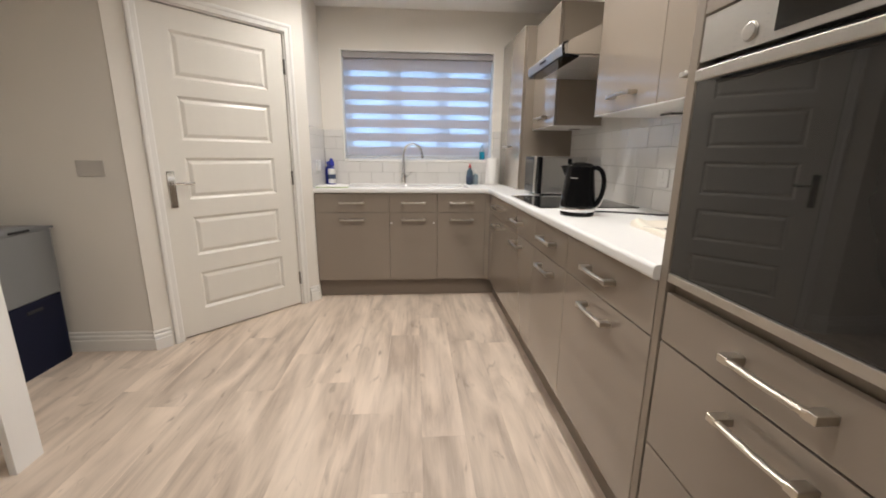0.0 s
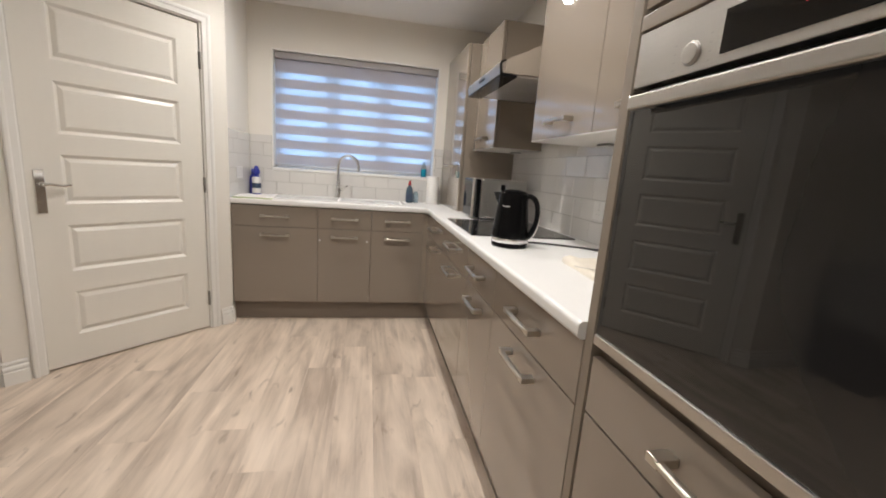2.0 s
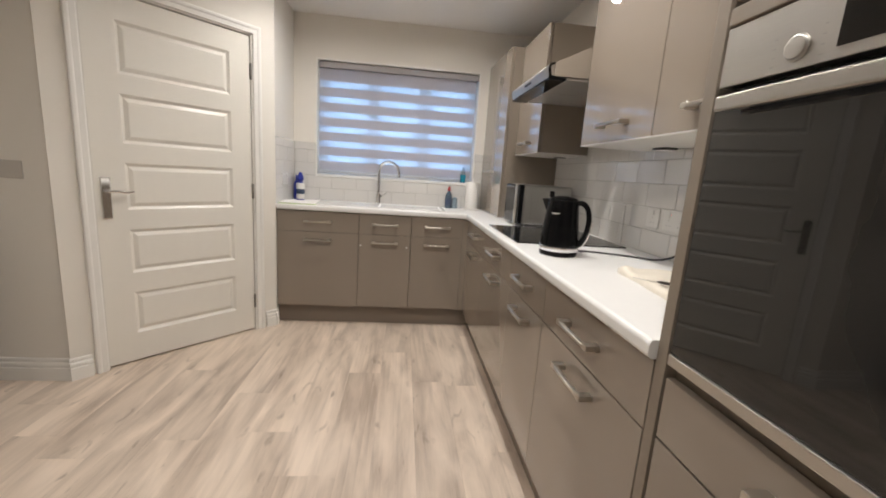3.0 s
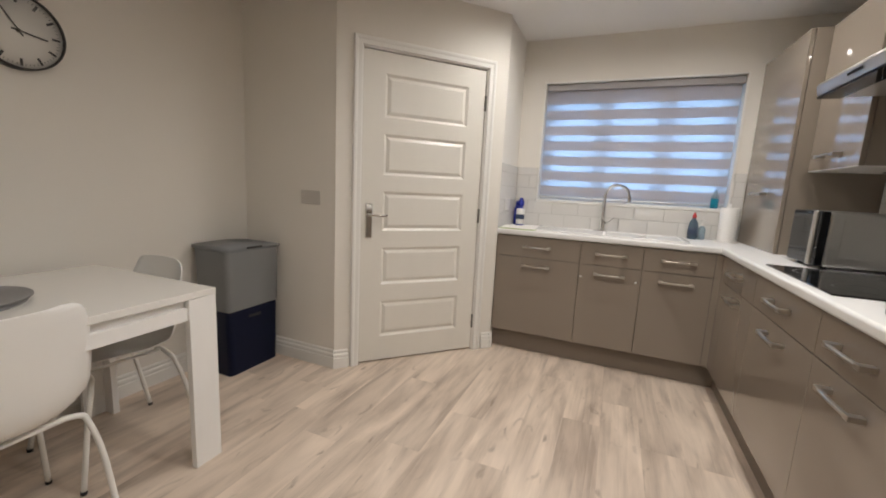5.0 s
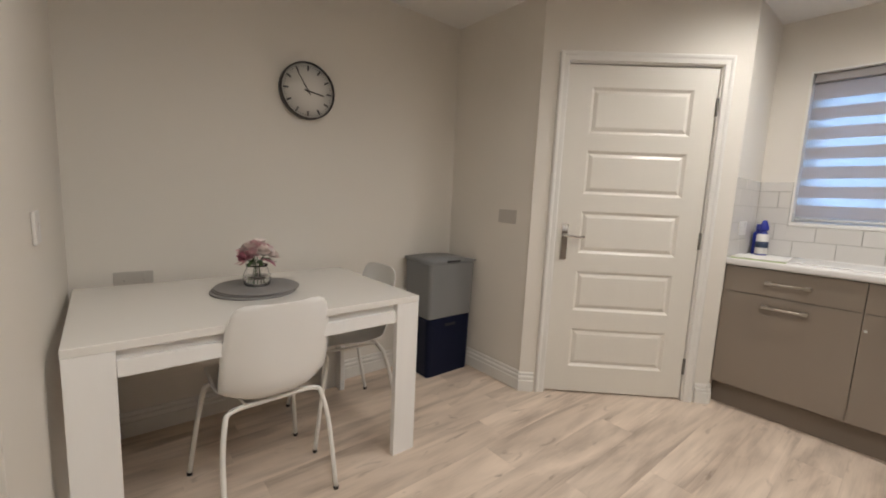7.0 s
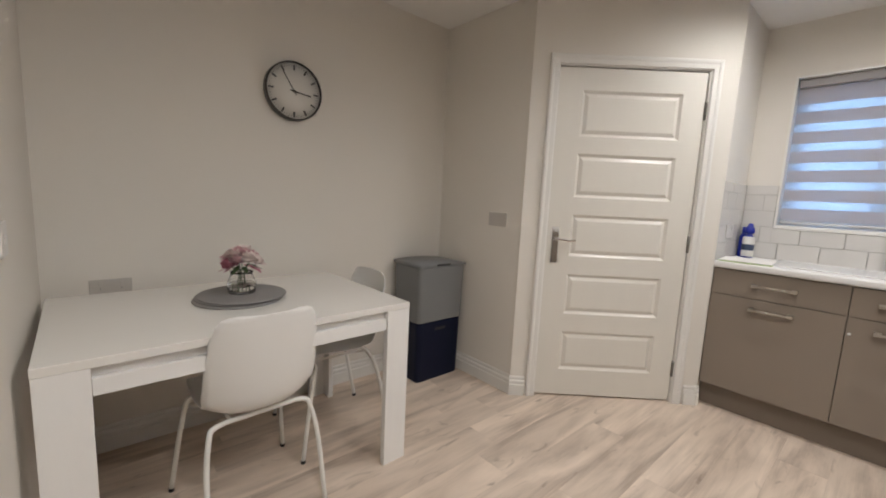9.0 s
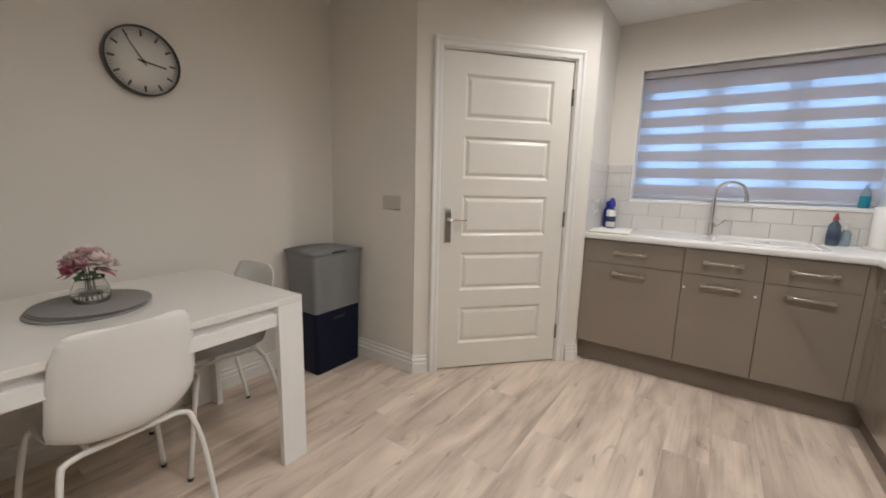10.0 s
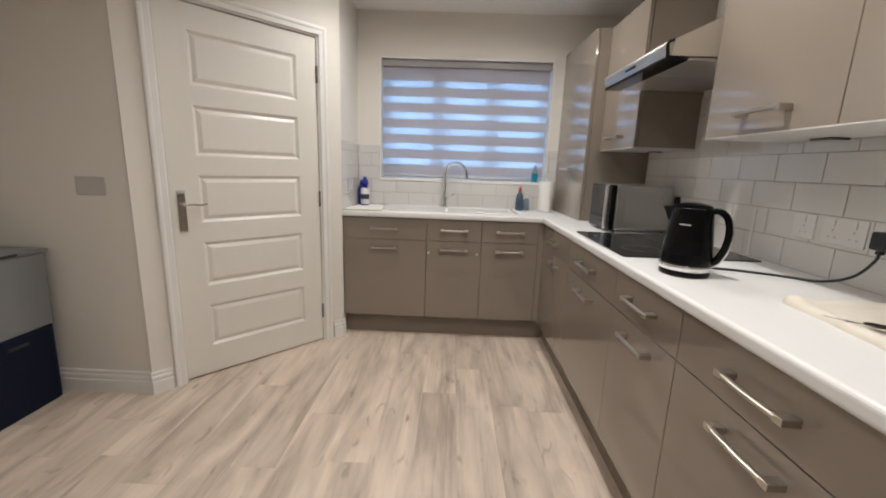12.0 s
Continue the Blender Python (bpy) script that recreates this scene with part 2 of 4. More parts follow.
# ---- mesh helpers ----
def bm_box(x0, x1, y0, y1, z0, z1, bevel=0.0, seg=2, bm=None):
    own = bmesh.new()
    vs = [own.verts.new(p) for p in ((x0, y0, z0), (x1, y0, z0), (x1, y1, z0), (x0, y1, z0), (x0, y0, z1), (x1, y0, z1), (x1, y1, z1), (x0, y1, z1))]
    for f in ((3, 2, 1, 0), (4, 5, 6, 7), (0, 1, 5, 4), (1, 2, 6, 5), (2, 3, 7, 6), (3, 0, 4, 7)):
        own.faces.new([vs[i] for i in f])
    if bevel:
        bmesh.ops.bevel(own, geom=own.edges[:], offset=bevel, segments=seg, profile=0.5, affect="EDGES")
    return join(bm, own)


def join(bm, own):
    if bm is None:
        return own
    tmp = bpy.data.meshes.new("tmp")
    own.to_mesh(tmp)
    own.free()
    bm.from_mesh(tmp)
    bpy.data.meshes.remove(tmp)
    return bm


def bm_lathe(profile, steps=32, bm=None, centre=(0, 0, 0)):
    """Turns (radius, height) pairs round the z axis."""
    own = bmesh.new()
    rings = []
    for r, z in profile:
        if r < 1e-5:
            rings.append([own.verts.new((centre[0], centre[1], centre[2] + z))])
        else:
            rings.append([own.verts.new((centre[0] + r * math.cos(2 * math.pi * i / steps), centre[1] + r * math.sin(2 * math.pi * i / steps), centre[2] + z)) for i in range(steps)])
    for a, b in zip(rings, rings[1:]):
        for i in range(steps):
            j = (i + 1) % steps
            if len(a) == 1 and len(b) == 1:
                continue
            if len(a) == 1:
                own.faces.new((a[0], b[j], b[i]))
            elif len(b) == 1:
                own.faces.new((a[i], a[j], b[0]))
            else:
                own.faces.new((a[i], a[j], b[j], b[i]))
    for f in own.faces:
        f.smooth = True
    bmesh.ops.recalc_face_normals(own, faces=own.faces[:])
    return join(bm, own)


def bm_tube(points, radius, sides=10, bm=None, flat=None):
    """A tube along the points; flat=(half width, half height) gives a bar of rounded oblong section instead."""
    own = bmesh.new()
    pts = [Vector(p) for p in points]
    rings = []
    up, s = Vector((0, 0, 1)), None
    for i, p in enumerate(pts):
        d = (pts[min(i + 1, len(pts) - 1)] - pts[max(i - 1, 0)]).normalized()
        if s is None:
            s = d.cross(up if abs(d.dot(up)) < 0.9 else Vector((0, 1, 0))).normalized()
        s = (s - d * s.dot(d)).normalized()
        t = s.cross(d).normalized()
        ring = []
        for k in range(sides):
            a = 2 * math.pi * (k + 0.5) / sides
            u, v = (radius * math.cos(a), radius * math.sin(a)) if not flat else (flat[0] * math.copysign(min(1, abs(math.cos(a)) * 1.3), math.cos(a)), flat[1] * math.copysign(min(1, abs(math.sin(a)) * 1.3), math.sin(a)))
            ring.append(own.verts.new(p + s * u + t * v))
        rings.append(ring)
    for a, b in zip(rings, rings[1:]):
        for k in range(sides):
            j = (k + 1) % sides
            own.faces.new((a[k], a[j], b[j], b[k])).smooth = not flat
    own.faces.new(rings[0][::-1])
    own.faces.new(rings[-1])
    bmesh.ops.recalc_face_normals(own, faces=own.faces[:])
    return join(bm, own)


def bm_prism(outline, y0, y1, bevel=0.0, bm=None):
    """An (x, z) outline drawn out along y."""
    own = bmesh.new()
    f = own.faces.new([own.verts.new((x, y0, z)) for x, z in outline])
    g = bmesh.ops.extrude_face_region(own, geom=[f])
    bmesh.ops.translate(own, verts=[v for v in g["geom"] if isinstance(v, bmesh.types.BMVert)], vec=(0, y1 - y0, 0))
    bmesh.ops.recalc_face_normals(own, faces=own.faces[:])
    if bevel:
        bmesh.ops.bevel(own, geom=own.edges[:], offset=bevel, segments=2, profile=0.5, affect="EDGES")
    return join(bm, own)


def curve_points(points, steps=8):
    """Catmull-Rom through the points."""
    p = [Vector(q) for q in points]
    p = [2 * p[0] - p[1]] + p + [2 * p[-1] - p[-2]]
    out = []
    for i in range(1, len(p) - 2):
        for k in range(steps):
            t = k / steps
            out.append(0.5 * (2 * p[i] + (p[i + 1] - p[i - 1]) * t + (2 * p[i - 1] - 5 * p[i] + 4 * p[i + 1] - p[i + 2]) * t * t + (3 * p[i] - p[i - 1] - 3 * p[i + 1] + p[i + 2]) * t ** 3))
    out.append(p[-2])
    return out


def smooth(bm):
    for f in bm.faces:
        f.smooth = True
    return bm


def mesh_of(name, bm, mat):
    me = bpy.data.meshes.new(name)
    bm.to_mesh(me)
    bm.free()
    me.materials.append(mat)
    return me


def part(name, bm, mat, parent, label=""):
    ob = new(name, mesh_of(name, bm, mat))
    ob.parent = parent
    return tagged(ob, label)


def thing(name, label, category, m=None, group=""):
    ob = new(name)
    ob.empty_display_size = 0.05
    ob.matrix_basis = m or Matrix()
    return tagged(ob, label, category, group)


def solid(name, bm, mat, label="", category="", kind="", m=None, group=""):
    ob = new(name, mesh_of(name, bm, mat))
    ob.matrix_basis = m or Matrix()
    return tagged(ob, label, category, group, kind)


# ---- room shell ----
LEFT, RIGHT, BACK, SWITCHY, NEARY, HALLY = -1.53, 2.02, 0.50, -0.875, -2.985, -5.3
WIN = (0.175, 1.515, 1.112, 2.047)
T = 0.14
DOOR = pose(-0.678, -0.755, 0.0, 0, 0, 47.6)
DW, DH = 0.838, 1.983

bm = bm_box(-0.10, WIN[0], BACK, BACK + 0.28, 0, CEILING)
bm_box(WIN[1], RIGHT + T, BACK, BACK + 0.28, 0, CEILING, bm=bm)
bm_box(WIN[0], WIN[1], BACK, BACK + 0.28, 0, WIN[2], bm=bm)
bm_box(WIN[0], WIN[1], BACK, BACK + 0.28, WIN[3], CEILING, bm=bm)
wall_north = solid("wall_north", bm, WALL, "cream painted wall round the kitchen window", "wall", "structure")
solid("wall_east", bm_box(RIGHT, RIGHT + T, HALLY, BACK, 0, CEILING), WALL, "cream painted wall behind the cabinets", "wall", "structure")
wall_return = solid("wall_return", bm_box(-0.10, 0.0, -0.031, BACK, 0, CEILING), WALL, "short cream wall beside the sink run", "wall", "structure")
solid("wall_switch", bm_box(LEFT, -0.7715, SWITCHY, SWITCHY + 0.10, 0, CEILING), WALL, "cream painted wall with a grey plate", "wall", "structure")
solid("wall_west", bm_box(LEFT - T, LEFT, NEARY - 0.12, SWITCHY + 0.10, 0, CEILING), WALL, "cream painted dining wall with a clock", "wall", "structure")
solid("wall_near", bm_box(LEFT, -0.19, NEARY - 0.12, NEARY, 0, CEILING), WALL, "cream painted wall at the table's end", "wall", "structure")
# two unseen walls, added to close the room behind the camera
solid("wall_hall", bm_box(-0.31, -0.19, HALLY, NEARY - 0.12, 0, CEILING), WALL, "unseen cream wall added to close the hall side", "wall", "structure")
solid("wall_south", bm_box(-0.31, RIGHT + T, HALLY - T, HALLY, 0, CEILING), WALL, "unseen cream wall added behind the camera", "wall", "structure")
# the slanting wall with the door, in the door's own frame
bm = bm_box(-0.164, -0.032, -0.012, 0.10, 0, CEILING)
bm_box(DW + 0.032, DW + 0.166, -0.012, 0.10, 0, CEILING, bm=bm)
bm_box(-0.032, DW + 0.032, -0.012, 0.10, DH + 0.035, CEILING, bm=bm)
solid("wall_door", bm, WALL, "slanting cream wall with a cupboard door", "wall", "structure", DOOR)
# never in view; added to close the space behind the door
solid("wall_cupboard", bm_box(-0.4, DW + 0.4, 0.7, 0.8, 0, CEILING), WALL, "unseen wall added behind the closed door", "wall", "structure", DOOR)
solid("ceiling", bm_box(LEFT - T, RIGHT + T, HALLY - T, BACK + 0.28, CEILING, CEILING + 0.12), CEIL, "plain white painted ceiling", "ceiling", "structure")


# ---- skirting and architrave ----
def skirting_outline():
    return [(0, 0), (0, 0.120), (0.004, 0.120), (0.0075, 0.117), (0.0095, 0.111), (0.0095, 0.105), (0.0065, 0.102), (0.0065, 0.098), (0.012, 0.096), (0.0155, 0.091), (0.0165, 0.084), (0.0165, 0.078), (0.013, 0.075), (0.013, 0.071), (0.0185, 0.069), (0.020, 0.065), (0.020, 0)]


def skirting(length, m):
    ob = solid("baseboard", bm_prism(skirting_outline(), 0, length), TRIM, "white moulded skirting board", "skirting", "structure", m)
    return ob


skirting(SWITCHY - NEARY, pose(LEFT, NEARY, 0))
skirting(0.7715 - 1.53 + 2 * 0.7585 + 0.006, pose(LEFT, SWITCHY, 0, 0, 0, -90))
skirting(-0.19 - LEFT, pose(-0.19, NEARY, 0, 0, 0, 90))
skirting(0.094, DOOR @ pose(-0.170, -0.012, 0, 0, 0, -90))
skirting(0.092, DOOR @ pose(DW + 0.078, -0.012, 0, 0, 0, -90))
skirting(0.045, pose(0.0, -0.047, 0))
skirting(1.8, pose(-0.19, -4.95, 0))

frame_thing = thing("door_frame", "white painted door frame with moulded architrave", "door frame", DOOR)
tagged(frame_thing, kind="structure")
A = 0.052


def architrave(length):
    """Upright casing moulding: inner edge at x = 0, 68 mm wide, stepped towards the wall."""
    own = bmesh.new()
    prof = [(0, 0), (0, -0.011), (0.004, -0.014), (0.028, -0.015), (0.031, -0.018), (0.037, -0.020), (0.046, -0.020), (A, -0.016), (A, 0)]
    low, top = [own.verts.new((x, y, 0)) for x, y in prof], [own.verts.new((x, y, length + x)) for x, y in prof]
    k = len(prof)
    for i in range(k):
        own.faces.new((low[i], low[(i + 1) % k], top[(i + 1) % k], top[i]))
    own.faces.new(low)
    own.faces.new(top)
    bmesh.ops.recalc_face_normals(own, faces=own.faces[:])
    return own


bm = architrave(DH + 0.012)
bmesh.ops.scale(bm, vec=(-1, 1, 1), verts=bm.verts[:])
bmesh.ops.translate(bm, vec=(-0.011, -0.012, 0), verts=bm.verts[:])
bmesh.ops.recalc_face_normals(bm, faces=bm.faces[:])
part("architrave", bm, TRIM, frame_thing)
bm = architrave(DH + 0.012)
bmesh.ops.translate(bm, vec=(DW + 0.011, -0.012, 0), verts=bm.verts[:])
part("architrave", bm, TRIM, frame_thing)
own = bmesh.new()
prof = [(0, 0), (0, -0.011), (0.004, -0.014), (0.028, -0.015), (0.031, -0.018), (0.037, -0.020), (0.046, -0.020), (A, -0.016), (A, 0)]
la = [own.verts.new((-0.011 - h, -0.012 + y, DH + 0.012 + h)) for h, y in prof]
lb = [own.verts.new((DW + 0.011 + h, -0.012 + y, DH + 0.012 + h)) for h, y in prof]
for i in range(len(prof)):
    j = (i + 1) % len(prof)
    own.faces.new((la[i], la[j], lb[j], lb[i]))
bmesh.ops.recalc_face_normals(own, faces=own.faces[:])
part("architrave", own, TRIM, frame_thing)
part("lining", bm_box(-0.030, -0.0035, -0.0125, 0.10, 0, DH + 0.004), TRIM, frame_thing)
part("lining", bm_box(DW + 0.0035, DW + 0.030, -0.0125, 0.10, 0, DH + 0.004), TRIM, frame_thing)
part("lining", bm_box(-0.030, DW + 0.030, -0.0125, 0.10, DH + 0.0045, DH + 0.033), TRIM, frame_thing)
# dark sheet across the opening paints the shade seen in the clearances
part("door_stop", bm_box(-0.0034, DW + 0.0034, 0.044, 0.056, 0.0, DH + 0.004), DARKGAP, frame_thing, "dark sheet standing for the shade round the closed door")


# ---- the cupboard door ----
def door_leaf_bm():
    """Moulded five-panel face: raised fields in sunk mouldings."""
    panels = []
    px0, px1 = 0.136, 0.710
    for z0, z1 in ((1.60, 1.86), (1.248, 1.502), (0.893, 1.145), (0.535, 0.782), (0.176, 0.420)):
        panels.append((px0, px1, z0, z1))
    xs = [0.0, px0, px1, DW]
    zs = [0.011]
    for p in reversed(panels):
        zs += [p[2], p[3]]
    zs.append(DH)
    bm = bmesh.new()
    grid = [[bm.verts.new((x, 0, z)) for x in xs] for z in zs]
    for r in range(len(zs) - 1):
        for c in range(3):
            if c == 1 and r % 2 == 1:
                q = [grid[r][1], grid[r][2], grid[r + 1][2], grid[r + 1][1]]
                x0, x1, z0, z1 = xs[1], xs[2], zs[r], zs[r + 1]
                loops = [q]
                for inset, depth in ((0.013, 0.0100), (0.017, 0.0118), (0.036, 0.003), (0.040, 0.0022)):
                    loops.append([bm.verts.new(v) for v in ((x0 + inset, depth, z0 + inset), (x1 - inset, depth, z0 + inset), (x1 - inset, depth, z1 - inset), (x0 + inset, depth, z1 - inset))])
                for a, b in zip(loops, loops[1:]):
                    for i in range(4):
                        j = (i + 1) % 4
                        bm.faces.new((a[i], a[j], b[j], b[i]))
                bm.faces.new(loops[-1])
            else:
                bm.faces.new((grid[r][c], grid[r][c + 1], grid[r + 1][c + 1], grid[r + 1][c]))
    bound = [e for e in bm.edges if e.is_boundary]
    ext = bmesh.ops.extrude_edge_only(bm, edges=bound)
    bmesh.ops.translate(bm, vec=(0, 0.04, 0), verts=[g for g in ext["geom"] if isinstance(g, bmesh.types.BMVert)])
    bmesh.ops.recalc_face_normals(bm, faces=bm.faces[:])
    return bm


door = thing("door_1", "closed white five-panel moulded cupboard door", "door", DOOR)
tagged(door, kind="structure")
leaf = part("leaf", door_leaf_bm(), DOORPAINT, door)
plate = part("handle_plate", bm_box(0.025, 0.067, -0.009, 0.0, 0.848, 1.068, 0.004), CHROME, door, "chrome door handle backplate")
part("spindle", bm_tube([(0.046, -0.008, 0.995), (0.046, -0.05, 0.995)], 0.009), CHROME, plate)
part("lever", bm_tube(curve_points([(0.046, -0.048, 0.995), (0.08, -0.052, 0.996), (0.12, -0.050, 0.990), (0.156, -0.046, 0.996)]), 0.009, 10), CHROME, plate, "curved chrome lever")
part("latch", bm_box(-0.003, 0.0005, 0.008, 0.030, 0.97, 1.01), STEEL, door)
for z in (0.22, 1.0, 1.77):
    h = part("hinge", bm_tube([(DW + 0.002, -0.007, z - 0.05), (DW + 0.002, -0.007, z + 0.05)], 0.0075, 8), HINGE, door, "dark steel butt hinge knuckle")


# ---- window and blind ----
window = thing("window_1", "white three-light window behind a striped blind", "window", pose(0, BACK, 0))
tagged(window, kind="structure")
wx0, wx1, wz0, wz1 = WIN
for a, b, c, d in ((wx0, wx1, wz0, wz0 + 0.065), (wx0, wx1, wz1 - 0.065, wz1), (wx0, wx0 + 0.065, wz0 + 0.065, wz1 - 0.065), (wx1 - 0.065, wx1, wz0 + 0.065, wz1 - 0.065)):
    part("window_frame", bm_box(a, b, 0.15, 0.21, c, d, 0.004), UPVC, window)
for cx in (0.635, 1.07):
    part("mullion", bm_box(cx - 0.055, cx + 0.055, 0.145, 0.215, wz0 + 0.065, wz1 - 0.065, 0.004), UPVC, window)
for a, b in ((wx0 + 0.065, 0.58), (0.69, 1.015), (1.125, wx1 - 0.065)):
    pane = part("pane", bm_box(a, b, 0.178, 0.184, wz0 + 0.065, wz1 - 0.065), PANE, window)
    pane.visible_shadow = False
part("window_sill", bm_box(wx0 + 0.001, wx1 - 0.001, -0.012, 0.15, wz0, wz0 + 0.024, 0.004), TRIM, window, "white sill board")
part("reveal_bead", bm_box(wx0, wx0 + 0.012, -0.010, 0.15, wz0 + 0.0245, wz1), TRIM, window)
part("reveal_bead", bm_box(wx1 - 0.012, wx1, -0.010, 0.15, wz0 + 0.0245, wz1), TRIM, window)
part("reveal_bead", bm_box(wx0 + 0.0125, wx1 - 0.0125, -0.010, 0.15, wz1 - 0.010, wz1), TRIM, window)

blind = thing("window_blind", "grey and white striped day-and-night roller blind, lowered", "blind", pose(0, BACK, 0))
bx0, bx1 = wx0 + 0.016, wx1 - 0.022
part("headrail", bm_box(bx0, bx1 + 0.01, 0.022, 0.085, wz1 - 0.062, wz1 - 0.0105, 0.006), material("grey blind cassette", (0.33, 0.31, 0.31), 0.45), blind, "grey blind cassette")
# sheer bands 48 mm high between dim-out bands 71 mm high
zc, k = wz1 - 0.062, 0
while zc > wz0 + 0.055:
    z0 = 1.888 - 0.1190 * k
    part("blind_band", bm_box(bx0, bx1, 0.050, 0.0515, max(z0, wz0 + 0.050), zc), OPAQUE, blind, "grey dim-out band")
    if z0 - 0.048 < wz0 + 0.055:
        break
    part("blind_band", bm_box(bx0, bx1, 0.050, 0.0505, z0 - 0.048, z0), SHEER, blind, "sheer white band")
    zc, k = z0 - 0.048, k + 1
part("bottom_bar", bm_tube([(bx0, 0.051, wz0 + 0.044), (bx1, 0.051, wz0 + 0.044)], 0.008, 12), WHITEPLASTIC, blind, "white bottom bar")

# what lies outside
solid("backdrop", bm_box(-14, 16, 9.0, 9.2, -0.3, 14), glowing("dusk sky glow", (0.37, 0.61, 1.0), 4.2), "pale blue overcast sky beyond the window", "sky", "structure")
solid("ground", bm_box(-60, 60, BACK + 0.30, 80, -0.4, -0.3), material("dusk lawn", (0.05, 0.08, 0.035), 0.9, vary=0.3, scale=0.4), "dim grass outside the window", "ground", "structure")


# ---- kitchen units ----
def handle(parent, cx, z, length=0.195, out=0.034):
    """Bow handle: flat arched bar on two square feet, on a front whose face is y = 0."""
    pts = [(cx + length * (u - 0.5), -out - 0.004 * math.sin(math.pi * u) + 0.004, z) for u in [k / 10 for k in range(11)]]
    h = part("handle", bm_tube(pts, 0, 8, flat=(0.0072, 0.0060)), NICKEL, parent, "bowed satin nickel bar handle")
    for s in (-1, 1):
        x = cx + s * (length / 2 - 0.012)
        part("foot", bm_box(x - 0.0125, x + 0.0125, -out - 0.004, 0.0, z - 0.0080, z + 0.0080, 0.0015), NICKEL, h)
    return h


def front(name, parent, x0, x1, z0, z1, hx=None, hz=None):
    f = part(name, bm_box(x0 + 0.0015, x1 - 0.0015, 0.0, 0.019, z0, z1, 0.0015), GLOSS, parent)
    if hx is not None:
        handle(f, hx, hz)
    return f


SEAM0, SEAM1, FTOP = 0.717, 0.721, 0.870


def base_unit(x0, x1, m, depth=0.56, label="gloss taupe base cabinet with drawer and door", locks=False):
    u = thing("base_cabinet", label, "cabinet", m @ pose(x0, 0, 0), "kitchen base cabinets")
    w = x1 - x0
    part("carcass", bm_box(0.001, w - 0.001, 0.0215, depth, 0.15, 0.873), CARCASS, u)
    front("drawer_front", u, 0, w, SEAM1, FTOP, w / 2, 0.797)
    d = front("door", u, 0, w, 0.15, SEAM0, w / 2, 0.660)
    if locks:
        for x in (0.016, w - 0.028):
            part("safety_catch", bm_lathe([(0, -0.002), (0.007, -0.002), (0.007, 0.003), (0.004, 0.005), (0, 0.005)], 12), WHITEPLASTIC, d, "small white safety catch").matrix_basis = pose(x, 0, 0.632, 90, 0, 0)
    return u


WINRUN, RUN = Matrix(), pose(1.42, 0, 0, 0, 0, -90)
base_unit(0.004, 0.598, WINRUN, 0.49)
base_unit(0.598, 0.988, WINRUN, 0.49, "narrow gloss taupe base cabinet with white safety catches", True)
base_unit(0.988, 1.385, WINRUN, 0.49, "narrow gloss taupe base cabinet in the corner")
base_unit(0.06, 0.63, RUN)
base_unit(0.63, 1.265, RUN, label="gloss taupe base cabinet under the hob")
base_unit(1.265, 1.715, RUN)
base_unit(1.715, 2.322, RUN, label="wide gloss taupe base cabinet beside the oven tower")
post = thing("corner_post", "gloss taupe corner filler between the cabinet runs", "cabinet filler")
part("filler", bm_box(1.385, 1.42, 0.0, 0.019, 0.15, FTOP), GLOSS, post)
part("filler", bm_box(1.42, 1.439, -0.06, 0.0, 0.15, FTOP), GLOSS, post)
pl = thing("plinth", "matt taupe kitchen plinth along the floor", "plinth")
part("board", bm_box(0.002, 1.475, 0.055, 0.072, 0.0, 0.148), PLINTH, pl)
part("board", bm_box(1.475, 1.492, -2.325, 0.055, 0.0, 0.148), PLINTH, pl)


def worktop_bm():
    """One L-shaped slab, 38 mm thick, with a rounded front edge and the sink cut out."""
    bm = bmesh.new()
    ox, oy = 1.400, -0.020
    out = [(0.002, oy), (ox, oy), (ox, -2.325), (RIGHT - 0.001, -2.325), (RIGHT - 0.001, BACK - 0.001), (0.002, BACK - 0.001)]
    f = bm.faces.new([bm.verts.new((x, y, 0.875)) for x, y in out])
    g = bmesh.ops.extrude_face_region(bm, geom=[f])
    bmesh.ops.translate(bm, vec=(0, 0, 0.04), verts=[v for v in g["geom"] if isinstance(v, bmesh.types.BMVert)])
    bmesh.ops.recalc_face_normals(bm, faces=bm.faces[:])
    edges = [e for e in bm.edges if all(v.co.x <= ox + 0.001 and (abs(v.co.y - oy) < 0.001 or abs(v.co.x - ox) < 0.001) for v in e.verts) and abs(e.verts[0].co.z - e.verts[1].co.z) < 0.001]
    bmesh.ops.bevel(bm, geom=edges, offset=0.012, segments=4, profile=0.5, affect="EDGES")
    return bm


solid("worktop", worktop_bm(), WORKTOP, "white L-shaped laminate worktop with rounded edge", "worktop")

# tall oven tower
tower = thing("oven_tower", "tall gloss taupe oven housing with drawers", "cabinet", RUN @ pose(2.357, 0, 0))
part("end_panel", bm_box(-0.030, -0.002, -0.002, 0.598, 0.0, 2.10, 0.001), CARCASS, tower, "taupe end panel")
part("end_panel", bm_box(0.60, 0.62, -0.002, 0.598, 0.0, 2.10, 0.001), CARCASS, tower)
part("carcass", bm_box(0.001, 0.599, 0.022, 0.598, 0.10, 0.872), CARCASS, tower)
part("carcass", bm_box(0.001, 0.599, 0.022, 0.598, 1.492, 2.10), CARCASS, tower)
part("plinth_board", bm_box(0.0, 0.60, 0.055, 0.072, 0.0, 0.148), PLINTH, tower)
front("drawer_front", tower, 0.002, 0.598, 0.734, 0.856, 0.325, 0.806)
front("pan_drawer_front", tower, 0.002, 0.598, 0.44, 0.729, 0.325, 0.676)
